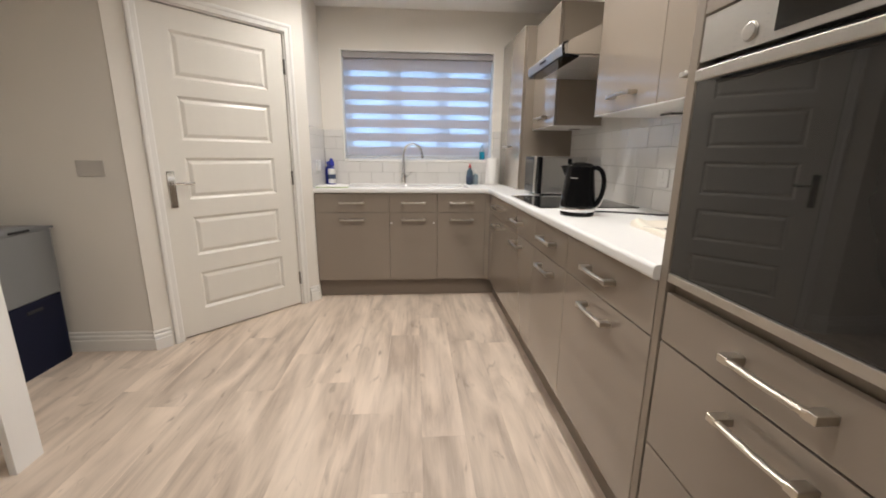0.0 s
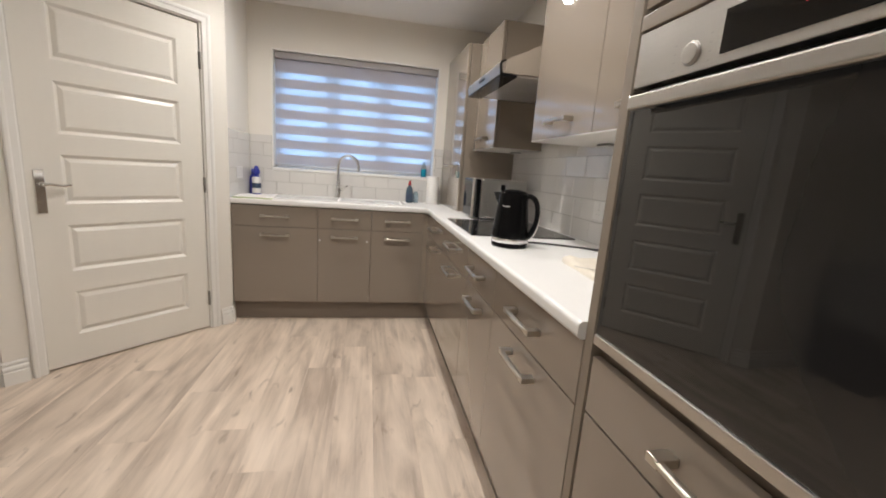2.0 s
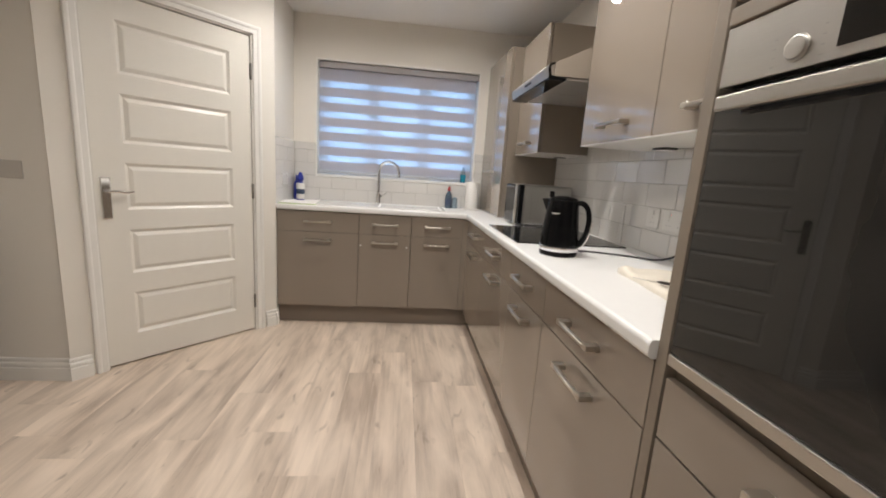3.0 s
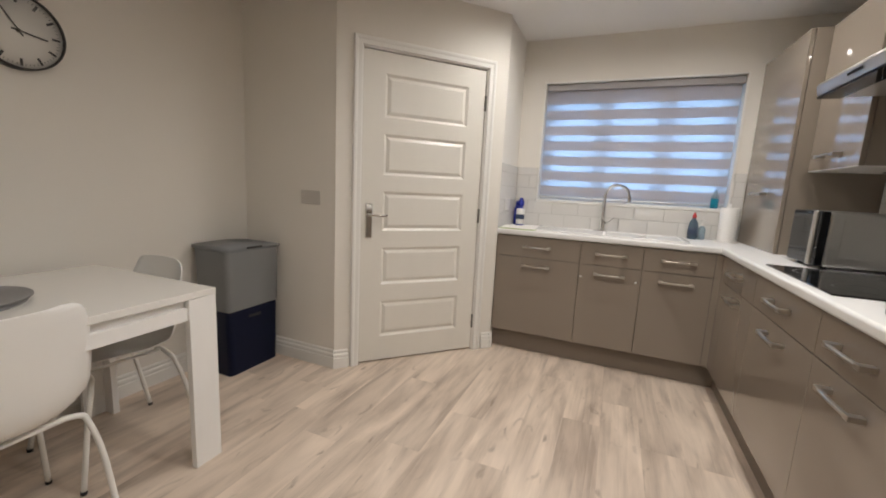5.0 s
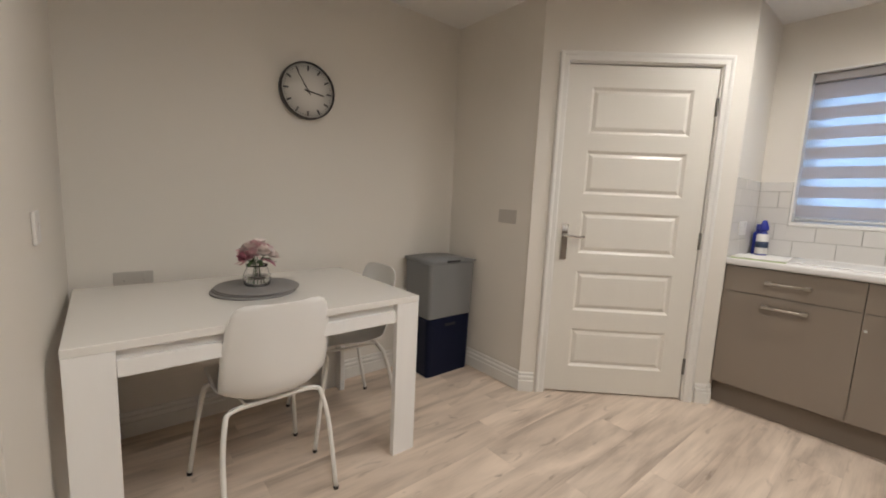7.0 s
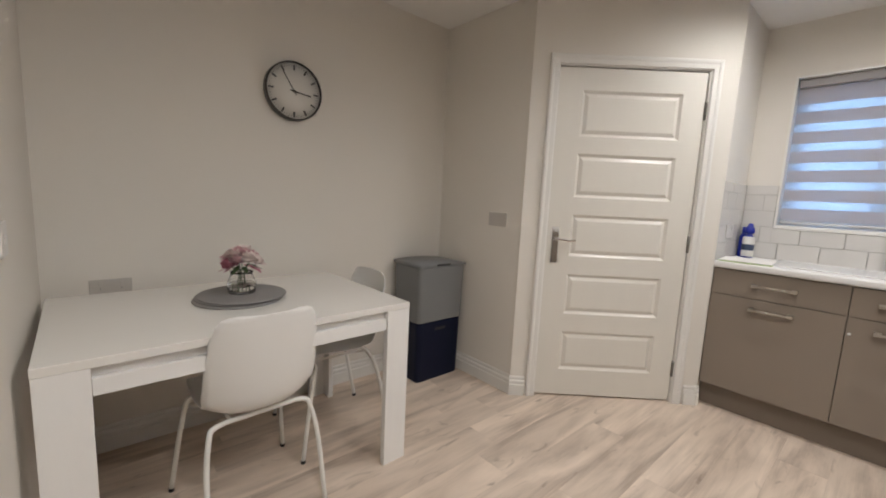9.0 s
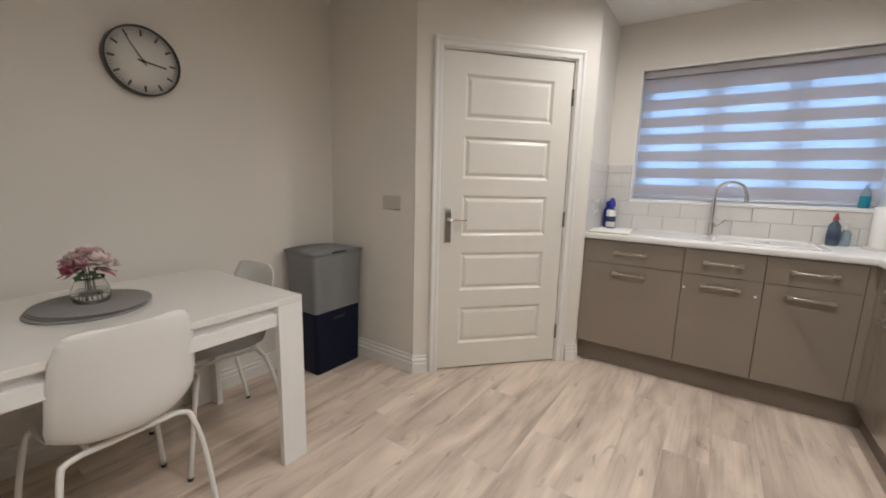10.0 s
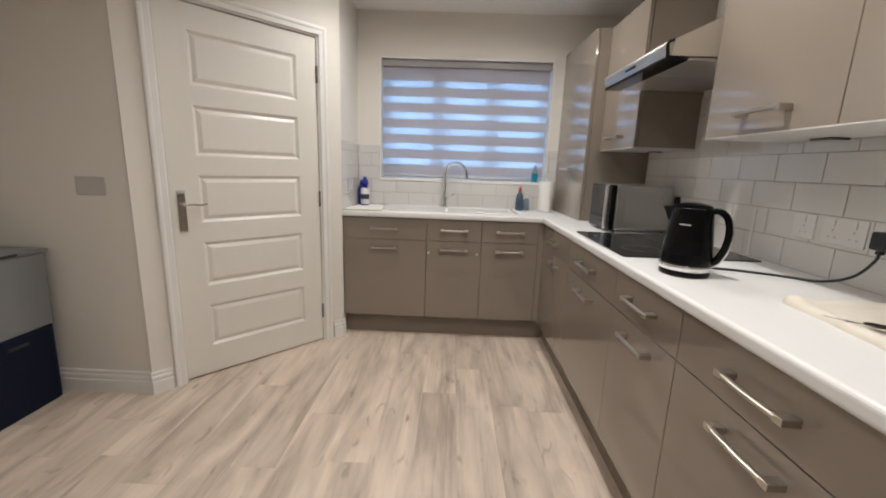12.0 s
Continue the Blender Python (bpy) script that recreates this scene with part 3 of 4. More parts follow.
front("pan_drawer_front", tower, 0.002, 0.598, 0.15, 0.436, 0.325, 0.38)
front("upper_door", tower, 0.002, 0.598, 1.502, 2.098, 0.325, 1.56)

oven = thing("oven", "built-in steel oven with black glass door", "oven", RUN @ pose(2.357, 0, 0))
part("body", bm_box(0.022, 0.578, 0.024, 0.58, 0.878, 1.488), MATTBLACK, oven)
dr = part("door_glass", bm_box(0.006, 0.594, -0.004, 0.022, 0.906, 1.360, 0.003), OVENGLASS, oven, "black glass oven door")
part("lower_trim", bm_box(0.006, 0.594, -0.006, 0.022, 0.884, 0.905, 0.002), STEEL, oven, "steel strip below the door")
part("door_handle", bm_box(0.040, 0.560, -0.034, -0.020, 1.327, 1.350, 0.0035, 3), OVENSTEEL, dr, "wide steel oven handle")
for x in (0.06, 0.524):
    part("handle_bracket", bm_box(x, x + 0.016, -0.022, -0.003, 1.330, 1.347, 0.002), OVENSTEEL, dr)
cp = part("control_panel", bm_box(0.006, 0.594, -0.004, 0.022, 1.370, 1.460, 0.002), OVENSTEEL, oven, "brushed steel control panel")
part("top_trim", bm_box(0.006, 0.594, -0.006, 0.022, 1.463, 1.490, 0.002), CARCASS, oven)
part("display", bm_box(0.186, 0.414, -0.0055, -0.0035, 1.384, 1.440, 0.001), BLACKGLASS, cp, "black display window")
knob_profile = [(0, 0), (0.0172, 0), (0.0175, 0.0004), (0.0175, 0.0016), (0.0171, 0.0020), (0.0152, 0.0021), (0.0149, 0.0024), (0.0148, 0.0044), (0.0145, 0.0048), (0.0138, 0.0050), (0.0128, 0.0051), (0, 0.0051)]
for x in (0.134, 0.466):
    k = part("knob", bm_lathe(knob_profile, 28), OVENSTEEL, cp, "round steel knob")
    k.matrix_basis = pose(x, -0.004, 1.398, 90, 0, 0)
for x0 in (0.098, 0.166):
    for k in range(4):
        part("mark", bm_box(x0, x0 + 0.004, -0.0046, -0.0039, 1.380 + 0.012 * k, 1.3810 + 0.012 * k), SLOTGREY, cp)


def text_part(name, body, size, mat, parent, m):
    cu = bpy.data.curves.new("writing", "FONT")
    cu.body, cu.size, cu.extrude, cu.align_x = body, size, 0.0004, "CENTER"
    tmp = bpy.data.objects.new("writing", cu)
    scene.collection.objects.link(tmp)
    me = bpy.data.meshes.new_from_object(tmp.evaluated_get(bpy.context.evaluated_depsgraph_get()))
    bpy.data.objects.remove(tmp)
    me.materials.clear()
    me.materials.append(mat)
    ob = new(name, me)
    ob.parent = parent
    ob.matrix_basis = m
    return ob


text_part("digits", "15:32", 0.0125, REDGLOW, cp, pose(0.304, -0.006, 1.411, 90, 0, 0))


# wall units
def wall_unit(y0, y1, front_x, z0, z1, doors, label, handles, rise=0.062):
    m = pose(front_x, 0, 0, 0, 0, -90)
    u = thing("wall_cabinet", label, "cabinet", m @ pose(-y0, 0, 0), "kitchen wall cabinets")
    w, depth = y0 - y1, RIGHT - front_x
    part("carcass", bm_box(0.0, w, 0.0215, depth - 0.001, z0, z1), CARCASS, u)
    part("underside", bm_box(0.0, w, 0.0, depth - 0.001, z0 - 0.004, z0 - 0.0005), WHITEBOARD, u, "pale underside board")
    a = 0
    for k, b in enumerate(doors):
        d = front("door", u, a, b, z0, z1, handles[k], z0 + rise)
        if k == 1:
            part("safety_catch", bm_lathe([(0, -0.002), (0.006, -0.002), (0.006, 0.003), (0, 0.004)], 12), WHITEPLASTIC, d, "small white safety catch").matrix_basis = pose(a + 0.15, 0, z0 + 0.078, 90, 0, 0)
        a = b
    return u


WU0, WU1 = 1.370, 2.090
PUCKS = [(1.955, -1.44), (1.955, -0.32)]
wall_unit(-0.125, -0.612, 1.70, WU0, WU1, [0.487], "gloss taupe wall cabinet beside the extractor", [0.24])
wall_unit(-1.212, -2.325, 1.70, WU0, WU1, [0.528, 1.113], "double gloss taupe wall cabinet over the worktop", [0.285, 0.80])
boiler_cupboard = wall_unit(BACK - 0.002, -0.124, 1.612, 0.916, WU1, [0.622], "tall gloss taupe boiler cabinet standing on the worktop", [0.30], 0.33)
# its door hangs a little proud at the window side
for d in boiler_cupboard.children:
    if d.name.startswith("door"):
        d.matrix_basis = pose(0.622, 0, 0, 0, 0, 1.9) @ pose(-0.622, 0, 0) @ d.matrix_basis
puck = thing("cabinet_light", "slim steel under-cabinet light", "lamp", pose(PUCKS[0][0], PUCKS[0][1], WU0 - 0.0045), "under-cabinet lights")
part("body", bm_box(-0.028, 0.028, -0.042, 0.042, -0.008, 0.0, 0.003), HINGE, puck)
part("lens", bm_box(-0.020, 0.020, -0.033, 0.033, -0.0095, -0.0082, 0.0005), WHITEPLASTIC, puck, "frosted lens")
copy_thing(puck, pose(PUCKS[1][0], PUCKS[1][1], WU0 - 0.0045))


# ---- hob, extractor, sink ----
hob = thing("hob", "black glass induction hob set into the worktop", "hob", pose(0, 0, 0.915))
part("glass", bm_box(1.440, 1.972, -1.250, -0.640, 0.0, 0.006, 0.002), BLACKGLASS, hob)
for cx, cy, r in ((1.58, -0.80, 0.09), (1.58, -1.09, 0.075), (1.83, -0.80, 0.075), (1.83, -1.09, 0.10)):
    ring = part("cooking_zone", bm_lathe([(r, 0), (r, 0.0004), (r - 0.002, 0.0004), (r - 0.002, 0)], 40), material("faint grey ring print", (0.10, 0.10, 0.10), 0.3), hob, "printed cooking zone ring")
    ring.matrix_basis = pose(cx, cy, 0.0061)

hood = thing("cooker_hood", "wedge-shaped taupe cooker hood with steel visor", "cooker hood", pose(0, 0, 0))
HY0, HY1 = -1.2105, -0.6135
part("canopy", bm_prism([(1.541, 1.655), (1.541, 1.709), (1.700, 1.788), (2.018, 1.84), (2.018, 1.655)], HY0, HY1, 0.001), CARCASS, hood, "sloping taupe canopy housing")
part("visor", bm_prism([(1.520, 1.652), (1.513, 1.690), (1.520, 1.703), (1.5405, 1.711), (1.5405, 1.652)], HY0, HY1, 0.002), STEEL, hood, "steel front visor bar")
part("end_cap", bm_prism([(1.518, 1.641), (1.5115, 1.690), (1.519, 1.7045), (1.541, 1.7125), (1.541, 1.704), (1.525, 1.696), (1.523, 1.690), (1.529, 1.656), (1.575, 1.652), (1.575, 1.641)], HY0 - 0.0035, HY0 - 0.0005), BLACKPLASTIC, hood, "dark visor end cap")
part("visor_edge", bm_box(1.519, 1.60, HY0 + 0.002, HY1 - 0.002, 1.640, 1.651, 0.003), BLACKPLASTIC, hood, "dark lower lip")
part("control_strip", bm_prism([(1.5125, 1.668), (1.5105, 1.678), (1.5125, 1.6785), (1.5145, 1.669)], -0.97, -0.87), BLACKPLASTIC, hood, "small dark control strip")
for a, b in ((HY0 + 0.01, -0.914), (-0.910, HY1 - 0.01)):
    part("filter", bm_box(1.605, 2.00, a, b, 1.644, 1.654, 0.002), FILTER, hood, "pale grease filter")

sink = thing("kitchen_sink", "white inset sink with drainer", "sink", pose(0, 0, 0.915))
bm = bm_box(0.24, 1.25, 0.06, 0.085, 0.0, 0.007, 0.003)
bm_box(0.24, 1.25, 0.435, 0.46, 0.0, 0.007, 0.003, bm=bm)
bm_box(0.24, 0.265, 0.086, 0.434, 0.0, 0.007, 0.003, bm=bm)
bm_box(1.225, 1.25, 0.086, 0.434, 0.0, 0.007, 0.003, bm=bm)
part("rim", bm, SINKWHITE, sink)
drainer = part("drainer", bm_box(0.266, 0.72, 0.086, 0.434, 0.0005, 0.003), SINKWHITE, sink, "ribbed white drainer")
for k in range(9):
    part("rib", bm_box(0.30 + 0.045 * k, 0.312 + 0.045 * k, 0.11, 0.41, 0.003, 0.006, 0.0012, 1), SINKWHITE, drainer)
own = bmesh.new()
top = [own.verts.new(p) for p in ((0.74, 0.10, 0.004), (1.21, 0.10, 0.004), (1.21, 0.42, 0.004), (0.74, 0.42, 0.004))]
low = [own.verts.new(p) for p in ((0.755, 0.115, 0.0006), (1.195, 0.115, 0.0006), (1.195, 0.405, 0.0006), (0.755, 0.405, 0.0006))]
for i in range(4):
    own.faces.new((top[i], top[(i + 1) % 4], low[(i + 1) % 4], low[i]))
own.faces.new(low)
part("bowl", own, SINKWHITE, sink)
part("plug_hole", bm_lathe([(0, 0.0012), (0.03, 0.0012), (0.04, 0.0024), (0.042, 0.0008)], 24, centre=(0.97, 0.26, 0)), CHROME, sink)

tap = thing("kitchen_tap", "chrome swan-neck mixer tap on the sink", "tap", pose(0.705, 0.447, 0.9215))
part("body", bm_lathe([(0, 0), (0.027, 0), (0.027, 0.006), (0.021, 0.010), (0.021, 0.075), (0.016, 0.085), (0.013, 0.09), (0, 0.09)], 24), CHROME, tap)
part("spout", bm_tube(curve_points([(0, 0, 0.085), (0, 0, 0.20), (0.003, -0.002, 0.27), (0.03, -0.016, 0.33), (0.085, -0.045, 0.348), (0.14, -0.075, 0.325), (0.163, -0.088, 0.275), (0.167, -0.090, 0.245)], 8), 0.0115, 14), CHROME, tap)
part("nozzle", bm_lathe([(0, -0.018), (0.0125, -0.018), (0.014, -0.014), (0.014, 0.006), (0, 0.006)], 16, centre=(0.167, -0.090, 0.242)), CHROME, tap)
part("lever", bm_tube([(0.018, 0, 0.055), (0.05, 0.0, 0.075), (0.075, 0.0, 0.105)], 0.005, 10), CHROME, tap)


# ---- things on the worktop ----
def kettle():
    k = thing("electric_kettle", "gloss black ribbed kettle with a chrome base band", "kettle", pose(1.545, -1.474, 0.915, 0, 0, -35) @ Matrix.Diagonal((0.98, 0.98, 1.0, 1)))
    part("power_base", bm_lathe([(0, 0), (0.074, 0), (0.076, 0.004), (0.076, 0.016), (0.074, 0.020), (0, 0.020)], 40), BLACKPLASTIC, k)
    part("chrome_band", bm_lathe([(0.070, 0.0203), (0.0785, 0.0203), (0.0785, 0.036), (0.077, 0.038), (0.070, 0.038)], 40), CHROME, k, "polished chrome band")
    body = bm_lathe([(0, 0.0385), (0.077, 0.0385), (0.0775, 0.045), (0.074, 0.09), (0.068, 0.14), (0.063, 0.185), (0.061, 0.215), (0.057, 0.222), (0, 0.222)], 48)
    part("jug", body, BLACKPLASTIC, k)
    for z, r in ((0.075, 0.0758), (0.085, 0.0748), (0.095, 0.0738), (0.105, 0.0726), (0.115, 0.0714)):
        part("rib", bm_lathe([(r - 0.004, z - 0.003), (r + 0.0005, z - 0.001), (r + 0.0005, z + 0.001), (r - 0.004, z + 0.003)], 48), BLACKPLASTIC, k)
    lid = part("lid", bm_lathe([(0, 0.236), (0.02, 0.235), (0.05, 0.229), (0.057, 0.2225), (0, 0.2225)], 36), BLACKPLASTIC, k)
    part("lid_tab", bm_box(-0.058, -0.040, -0.008, 0.008, 0.226, 0.250, 0.003), BLACKPLASTIC, lid)
    spout = bmesh.new()
    a = [spout.verts.new(p) for p in ((-0.055, -0.026, 0.222), (-0.055, 0.026, 0.222), (-0.088, 0.0, 0.218))]
    b = [spout.verts.new(p) for p in ((-0.058, -0.022, 0.17), (-0.058, 0.022, 0.17), (-0.064, 0.0, 0.165))]
    spout.faces.new(a)
    spout.faces.new(b[::-1])
    for i in range(3):
        spout.faces.new((a[i], b[i], b[(i + 1) % 3], a[(i + 1) % 3]))
    bmesh.ops.recalc_face_normals(spout, faces=spout.faces[:])
    part("spout", spout, BLACKPLASTIC, k)
    part("handle", bm_tube(curve_points([(0.050, 0, 0.210), (0.076, 0, 0.211), (0.098, 0, 0.190), (0.107, 0, 0.145), (0.101, 0, 0.095), (0.085, 0, 0.060), (0.070, 0, 0.048)], 8), 0.0105, 12), BLACKPLASTIC, k)
    part("handle_trim", bm_tube(curve_points([(0.119, 0, 0.150), (0.113, 0, 0.095), (0.096, 0, 0.052), (0.078, 0, 0.036)], 8), 0.0035, 8), CHROME, k, "thin chrome trim along the handle")
    badge = part("badge", bm_box(-0.016, 0.016, -0.0008, 0.0008, -0.0015, 0.0015), WHITEPLASTIC, k, "small pale maker's badge")
    badge.matrix_basis = pose(-0.010, -0.0645, 0.168, -6, 0, -9)
    badge2 = part("water_gauge", bm_box(-0.004, 0.004, -0.001, 0.001, -0.03, 0.03), BLACKPLASTIC, k)
    badge2.matrix_basis = pose(-0.012, -0.0705, 0.115, -8, 0, -9)


kettle()

cable = solid("kettle_cable", bm_tube(curve_points([(1.615, -1.425, 0.920), (1.70, -1.40, 0.9195), (1.86, -1.47, 0.9195), (1.93, -1.545, 0.924), (1.968, -1.60, 0.955), (1.978, -1.640, 1.01), (1.978, -1.650, 1.048)], 10), 0.0042, 8), MATTBLACK, "black power cable from the kettle to the wall socket", "cable")
plug = thing("mains_plug", "black three-pin plug in the wall socket", "plug", pose(2.0, -1.650, 1.071, 0, 0, -90))
part("body", bm_box(-0.025, 0.025, -0.038, -0.0005, -0.026, 0.026, 0.008, 3), MATTBLACK, plug)
part("cord_grip", bm_box(-0.007, 0.007, -0.032, -0.014, -0.038, -0.0262, 0.003), MATTBLACK, plug)


def socket(name, label, m, gangs=2, mat=SOCKETWHITE, slots=True, group="", neon=False):
    s = thing(name, label, "socket", m, group)
    w = 0.146 if gangs == 2 else 0.086
    part("faceplate", bm_box(-w / 2, w / 2, -0.0055, -0.0003, -0.043, 0.043, 0.002), mat, s)
    if slots:
        for g in range(gangs):
            cx = 0 if gangs == 1 else (-0.036 if g == 0 else 0.036)
            part("rocker", bm_box(cx - 0.006, cx + 0.006, -0.0085, -0.0053, 0.014, 0.036, 0.0012), mat, s, "white rocker switch")
            if neon and g == 0:
                part("neon", bm_box(cx + 0.011, cx + 0.0135, -0.0058, -0.0053, 0.023, 0.0255), NEON, s, "tiny red indicator")
            # no holes are cut: grey blocks paint the shade inside the pin slots
            for dx, dz, a, b in ((0, 0.002, 0.0018, 0.0035), (-0.011, -0.020, 0.0034, 0.0016), (0.011, -0.020, 0.0034, 0.0016)):
                part("pin_slot", bm_box(cx + dx - a, cx + dx + a, -0.0059, -0.0054, dz - b, dz + b), SLOTGREY, s, "grey block for the shade in a pin slot")
    return s


EASTFACE = RIGHT - 0.0072
socket("wall_socket", "single white switched socket on the tiles", pose(EASTFACE, -1.355, 1.075, 0, 0, -90), 1, group="worktop sockets")
socket("wall_socket", "double white switched socket on the tiles", pose(EASTFACE, -1.500, 1.075, 0, 0, -90), 2, group="worktop sockets", neon=True)
socket("wall_socket", "white socket on the tiles holding a plug", pose(EASTFACE, -1.648, 1.075, 0, 0, -90), 1, group="worktop sockets")

solid("tile_strip", bm_box(EASTFACE - 0.004, EASTFACE - 0.0002, -1.122, -1.109, 0.9155, 1.112, 0.001), WHITEPLASTIC, "slim white upright strip against the tiles beside the hob", "trim")

mw = thing("microwave", "silver microwave oven on the worktop", "microwave", pose(1.602, -0.345, 0.915, 0, 0, -86))
part("casing", bm_box(0.0, 0.260, 0.030, 0.345, 0.012, 0.258, 0.012, 3), MWSILVER, mw, "silver steel casing")
mdoor = part("door", bm_box(0.0, 0.190, 0.0, 0.0295, 0.014, 0.256, 0.008, 2), BLACKGLASS, mw, "dark glass door")
part("door_trim", bm_box(0.190, 0.222, -0.006, 0.0295, 0.012, 0.258, 0.006, 2), STEEL, mw, "silver upright grip")
part("control_panel", bm_box(0.223, 0.259, 0.001, 0.0295, 0.014, 0.256, 0.004), BLACKPLASTIC, mw, "black control panel")
part("side_pressing", bm_box(0.2598, 0.2622, 0.08, 0.30, 0.055, 0.225, 0.001), MWSILVER, mw)
for x in (0.03, 0.23):
    for y in (0.05, 0.32):
        part("foot", bm_lathe([(0, 0), (0.012, 0), (0.012, 0.0135), (0, 0.0135)], 12, centre=(x, y, 0)), MATTBLACK, mw)


def bottle(name, label, m, profile, mat, extras):
    b = thing(name, label, "bottle", m)
    body = part("body", bm_lathe(profile, 24), mat, b)
    for pname, prof, pm, plabel in extras:
        part(pname, bm_lathe(prof, 20), pm, b, plabel)
    return b


bottle("bleach_bottle", "blue toilet-cleaner bottle with white label", pose(0.075, 0.405, 0.915),
       [(0, 0), (0.030, 0), (0.033, 0.006), (0.033, 0.115), (0.028, 0.135), (0.018, 0.150), (0.015, 0.158), (0, 0.158)], BLUECAP,
       [("cap", [(0, 0.158), (0.024, 0.158), (0.027, 0.165), (0.025, 0.19), (0.016, 0.205), (0.012, 0.222), (0, 0.224)], BLUECAP, "blue angled cap"),
        ("label", [(0.0325, 0.008), (0.0336, 0.010), (0.0336, 0.128), (0.0275, 0.137)], WHITEPLASTIC, "white paper label"),
        ("label_print", [(0.0330, 0.048), (0.0341, 0.049), (0.0341, 0.088), (0.0330, 0.089)], DARKLABEL, "dark printed band")])
bottle("cleaner_bottle", "second dark blue cleaner bottle beside the tiles", pose(0.038, 0.452, 0.915),
       [(0, 0), (0.024, 0), (0.026, 0.005), (0.026, 0.13), (0.012, 0.16), (0, 0.16)], BLUECAP,
       [("cap", [(0, 0.16), (0.014, 0.16), (0.014, 0.195), (0, 0.198)], BLUECAP, "")])
bottle("washing_up_bottle", "clear blue washing-up liquid bottle with red cap", pose(1.305, 0.425, 0.915),
       [(0, 0), (0.027, 0), (0.031, 0.005), (0.031, 0.085), (0.026, 0.120), (0.012, 0.142), (0.011, 0.150), (0, 0.150)], DARKLIQUID,
       [("cap", [(0, 0.150), (0.014, 0.150), (0.014, 0.166), (0.008, 0.170), (0.007, 0.186), (0, 0.187)], REDCAP, "red flip cap"),
        ("label", [(0.0310, 0.03), (0.0318, 0.031), (0.0318, 0.080), (0.0310, 0.081)], DARKLABEL, "dark label")])
bottle("hand_soap", "small clear bottle beside the washing-up liquid", pose(1.362, 0.452, 0.915),
       [(0, 0), (0.022, 0), (0.025, 0.004), (0.025, 0.075), (0.012, 0.095), (0, 0.096)], CLEARBLUE,
       [("pump", [(0, 0.096), (0.012, 0.096), (0.012, 0.108), (0.004, 0.110), (0.004, 0.130), (0.014, 0.132), (0.014, 0.138), (0, 0.138)], WHITEPLASTIC, "white pump")])
bottle("spray_bottle", "small clear bottle of turquoise liquid on the sill", pose(1.432, 0.545, WIN[2] + 0.0245),
       [(0, 0), (0.022, 0), (0.025, 0.004), (0.025, 0.068), (0.024, 0.070), (0, 0.070)], BLUELIQUID,
       [("neck", [(0.0245, 0.0705), (0.022, 0.09), (0.010, 0.115), (0.009, 0.135), (0, 0.136)], CLEARBLUE, "clear shoulder and neck")])
roll = thing("kitchen_roll", "white kitchen paper roll standing on the worktop", "paper roll", pose(1.500, 0.400, 0.915))
part("stand", bm_lathe([(0, 0), (0.072, 0), (0.074, 0.004), (0.072, 0.010), (0, 0.010)], 32), WHITEPLASTIC, roll)
part("paper", bm_lathe([(0.02, 0.0105), (0.052, 0.0105), (0.053, 0.013), (0.053, 0.232), (0.052, 0.235), (0.02, 0.235)], 36), PAPER, roll, "white paper cylinder")
part("spindle", bm_lathe([(0, 0.0105), (0.006, 0.0105), (0.006, 0.26), (0, 0.262)], 12), WHITEPLASTIC, roll)

mat_thing = thing("drying_mat", "white folded drying cloth with a lime edge", "cloth", pose(0.125, 0.10, 0.9155, 0, 0, 4))
part("cloth", bm_box(-0.11, 0.14, -0.095, 0.13, 0.004, 0.011, 0.003), PAPER, mat_thing)
part("edging", bm_box(-0.112, 0.142, -0.098, 0.132, 0.0, 0.0038, 0.0012), GREENCLOTH, mat_thing, "lime green underside")

board = thing("folded_cloth", "cream folded tea towel on the worktop", "cloth", pose(1.742, -1.959, 0.9155, 0, 0, -6))
own = bmesh.new()
NX, NY = 16, 22
sheet = []
for iy in range(NY + 1):
    row = []
    for ix in range(NX + 1):
        u, v = ix / NX, iy / NY
        x, y = -0.115 + 0.225 * u, -0.19 + 0.38 * v
        z = 0.010 + 0.004 * noise.noise((x * 14, y * 11, 0.3)) + 0.016 * math.exp(-((v - 0.92) / 0.06) ** 2) + 0.008 * math.exp(-((u - 0.08) / 0.07) ** 2)
        row.append(own.verts.new((x + 0.006 * noise.noise((y * 9, 1.0, 0)), y, z)))
    sheet.append(row)
for a, b in zip(sheet, sheet[1:]):
    for i in range(NX):
        own.faces.new((a[i], a[i + 1], b[i + 1], b[i])).smooth = True
ext = bmesh.ops.extrude_edge_only(own, edges=[e for e in own.edges if e.is_boundary])
for g in ext["geom"]:
    if isinstance(g, bmesh.types.BMVert):
        g.co.z = 0.0
bmesh.ops.recalc_face_normals(own, faces=own.faces[:])
part("cloth", own, CREAM, board)
spoon = thing("spoon", "small dark metal spoon lying on the cloth", "spoon", pose(1.634, -1.934, 0.9325, 0, 0, -35))
part("handle", bm_tube([(-0.035, 0, 0.006), (0.0, 0, 0.004), (0.03, 0, 0.003)], 0, 8, flat=(0.0022, 0.0010)), STEEL, spoon, "thin pale handle")
own = bm_lathe([(0, 0.0), (0.5, 0.15), (0.85, 0.5), (1.0, 1.0), (0.94, 1.0), (0.8, 0.6), (0.45, 0.3), (0, 0.15)], 20)
bmesh.ops.scale(own, vec=(0.024, 0.015, 0.006), verts=own.verts[:])
bmesh.ops.translate(own, vec=(0.052, 0, 0), verts=own.verts[:])
part("bowl", own, SPOONSTEEL, spoon)

socket("wall_socket", "double white socket on the tiles beside the sink", pose(0.0072, 0.20, 1.085, 0, 0, 90), 2, group="worktop sockets")


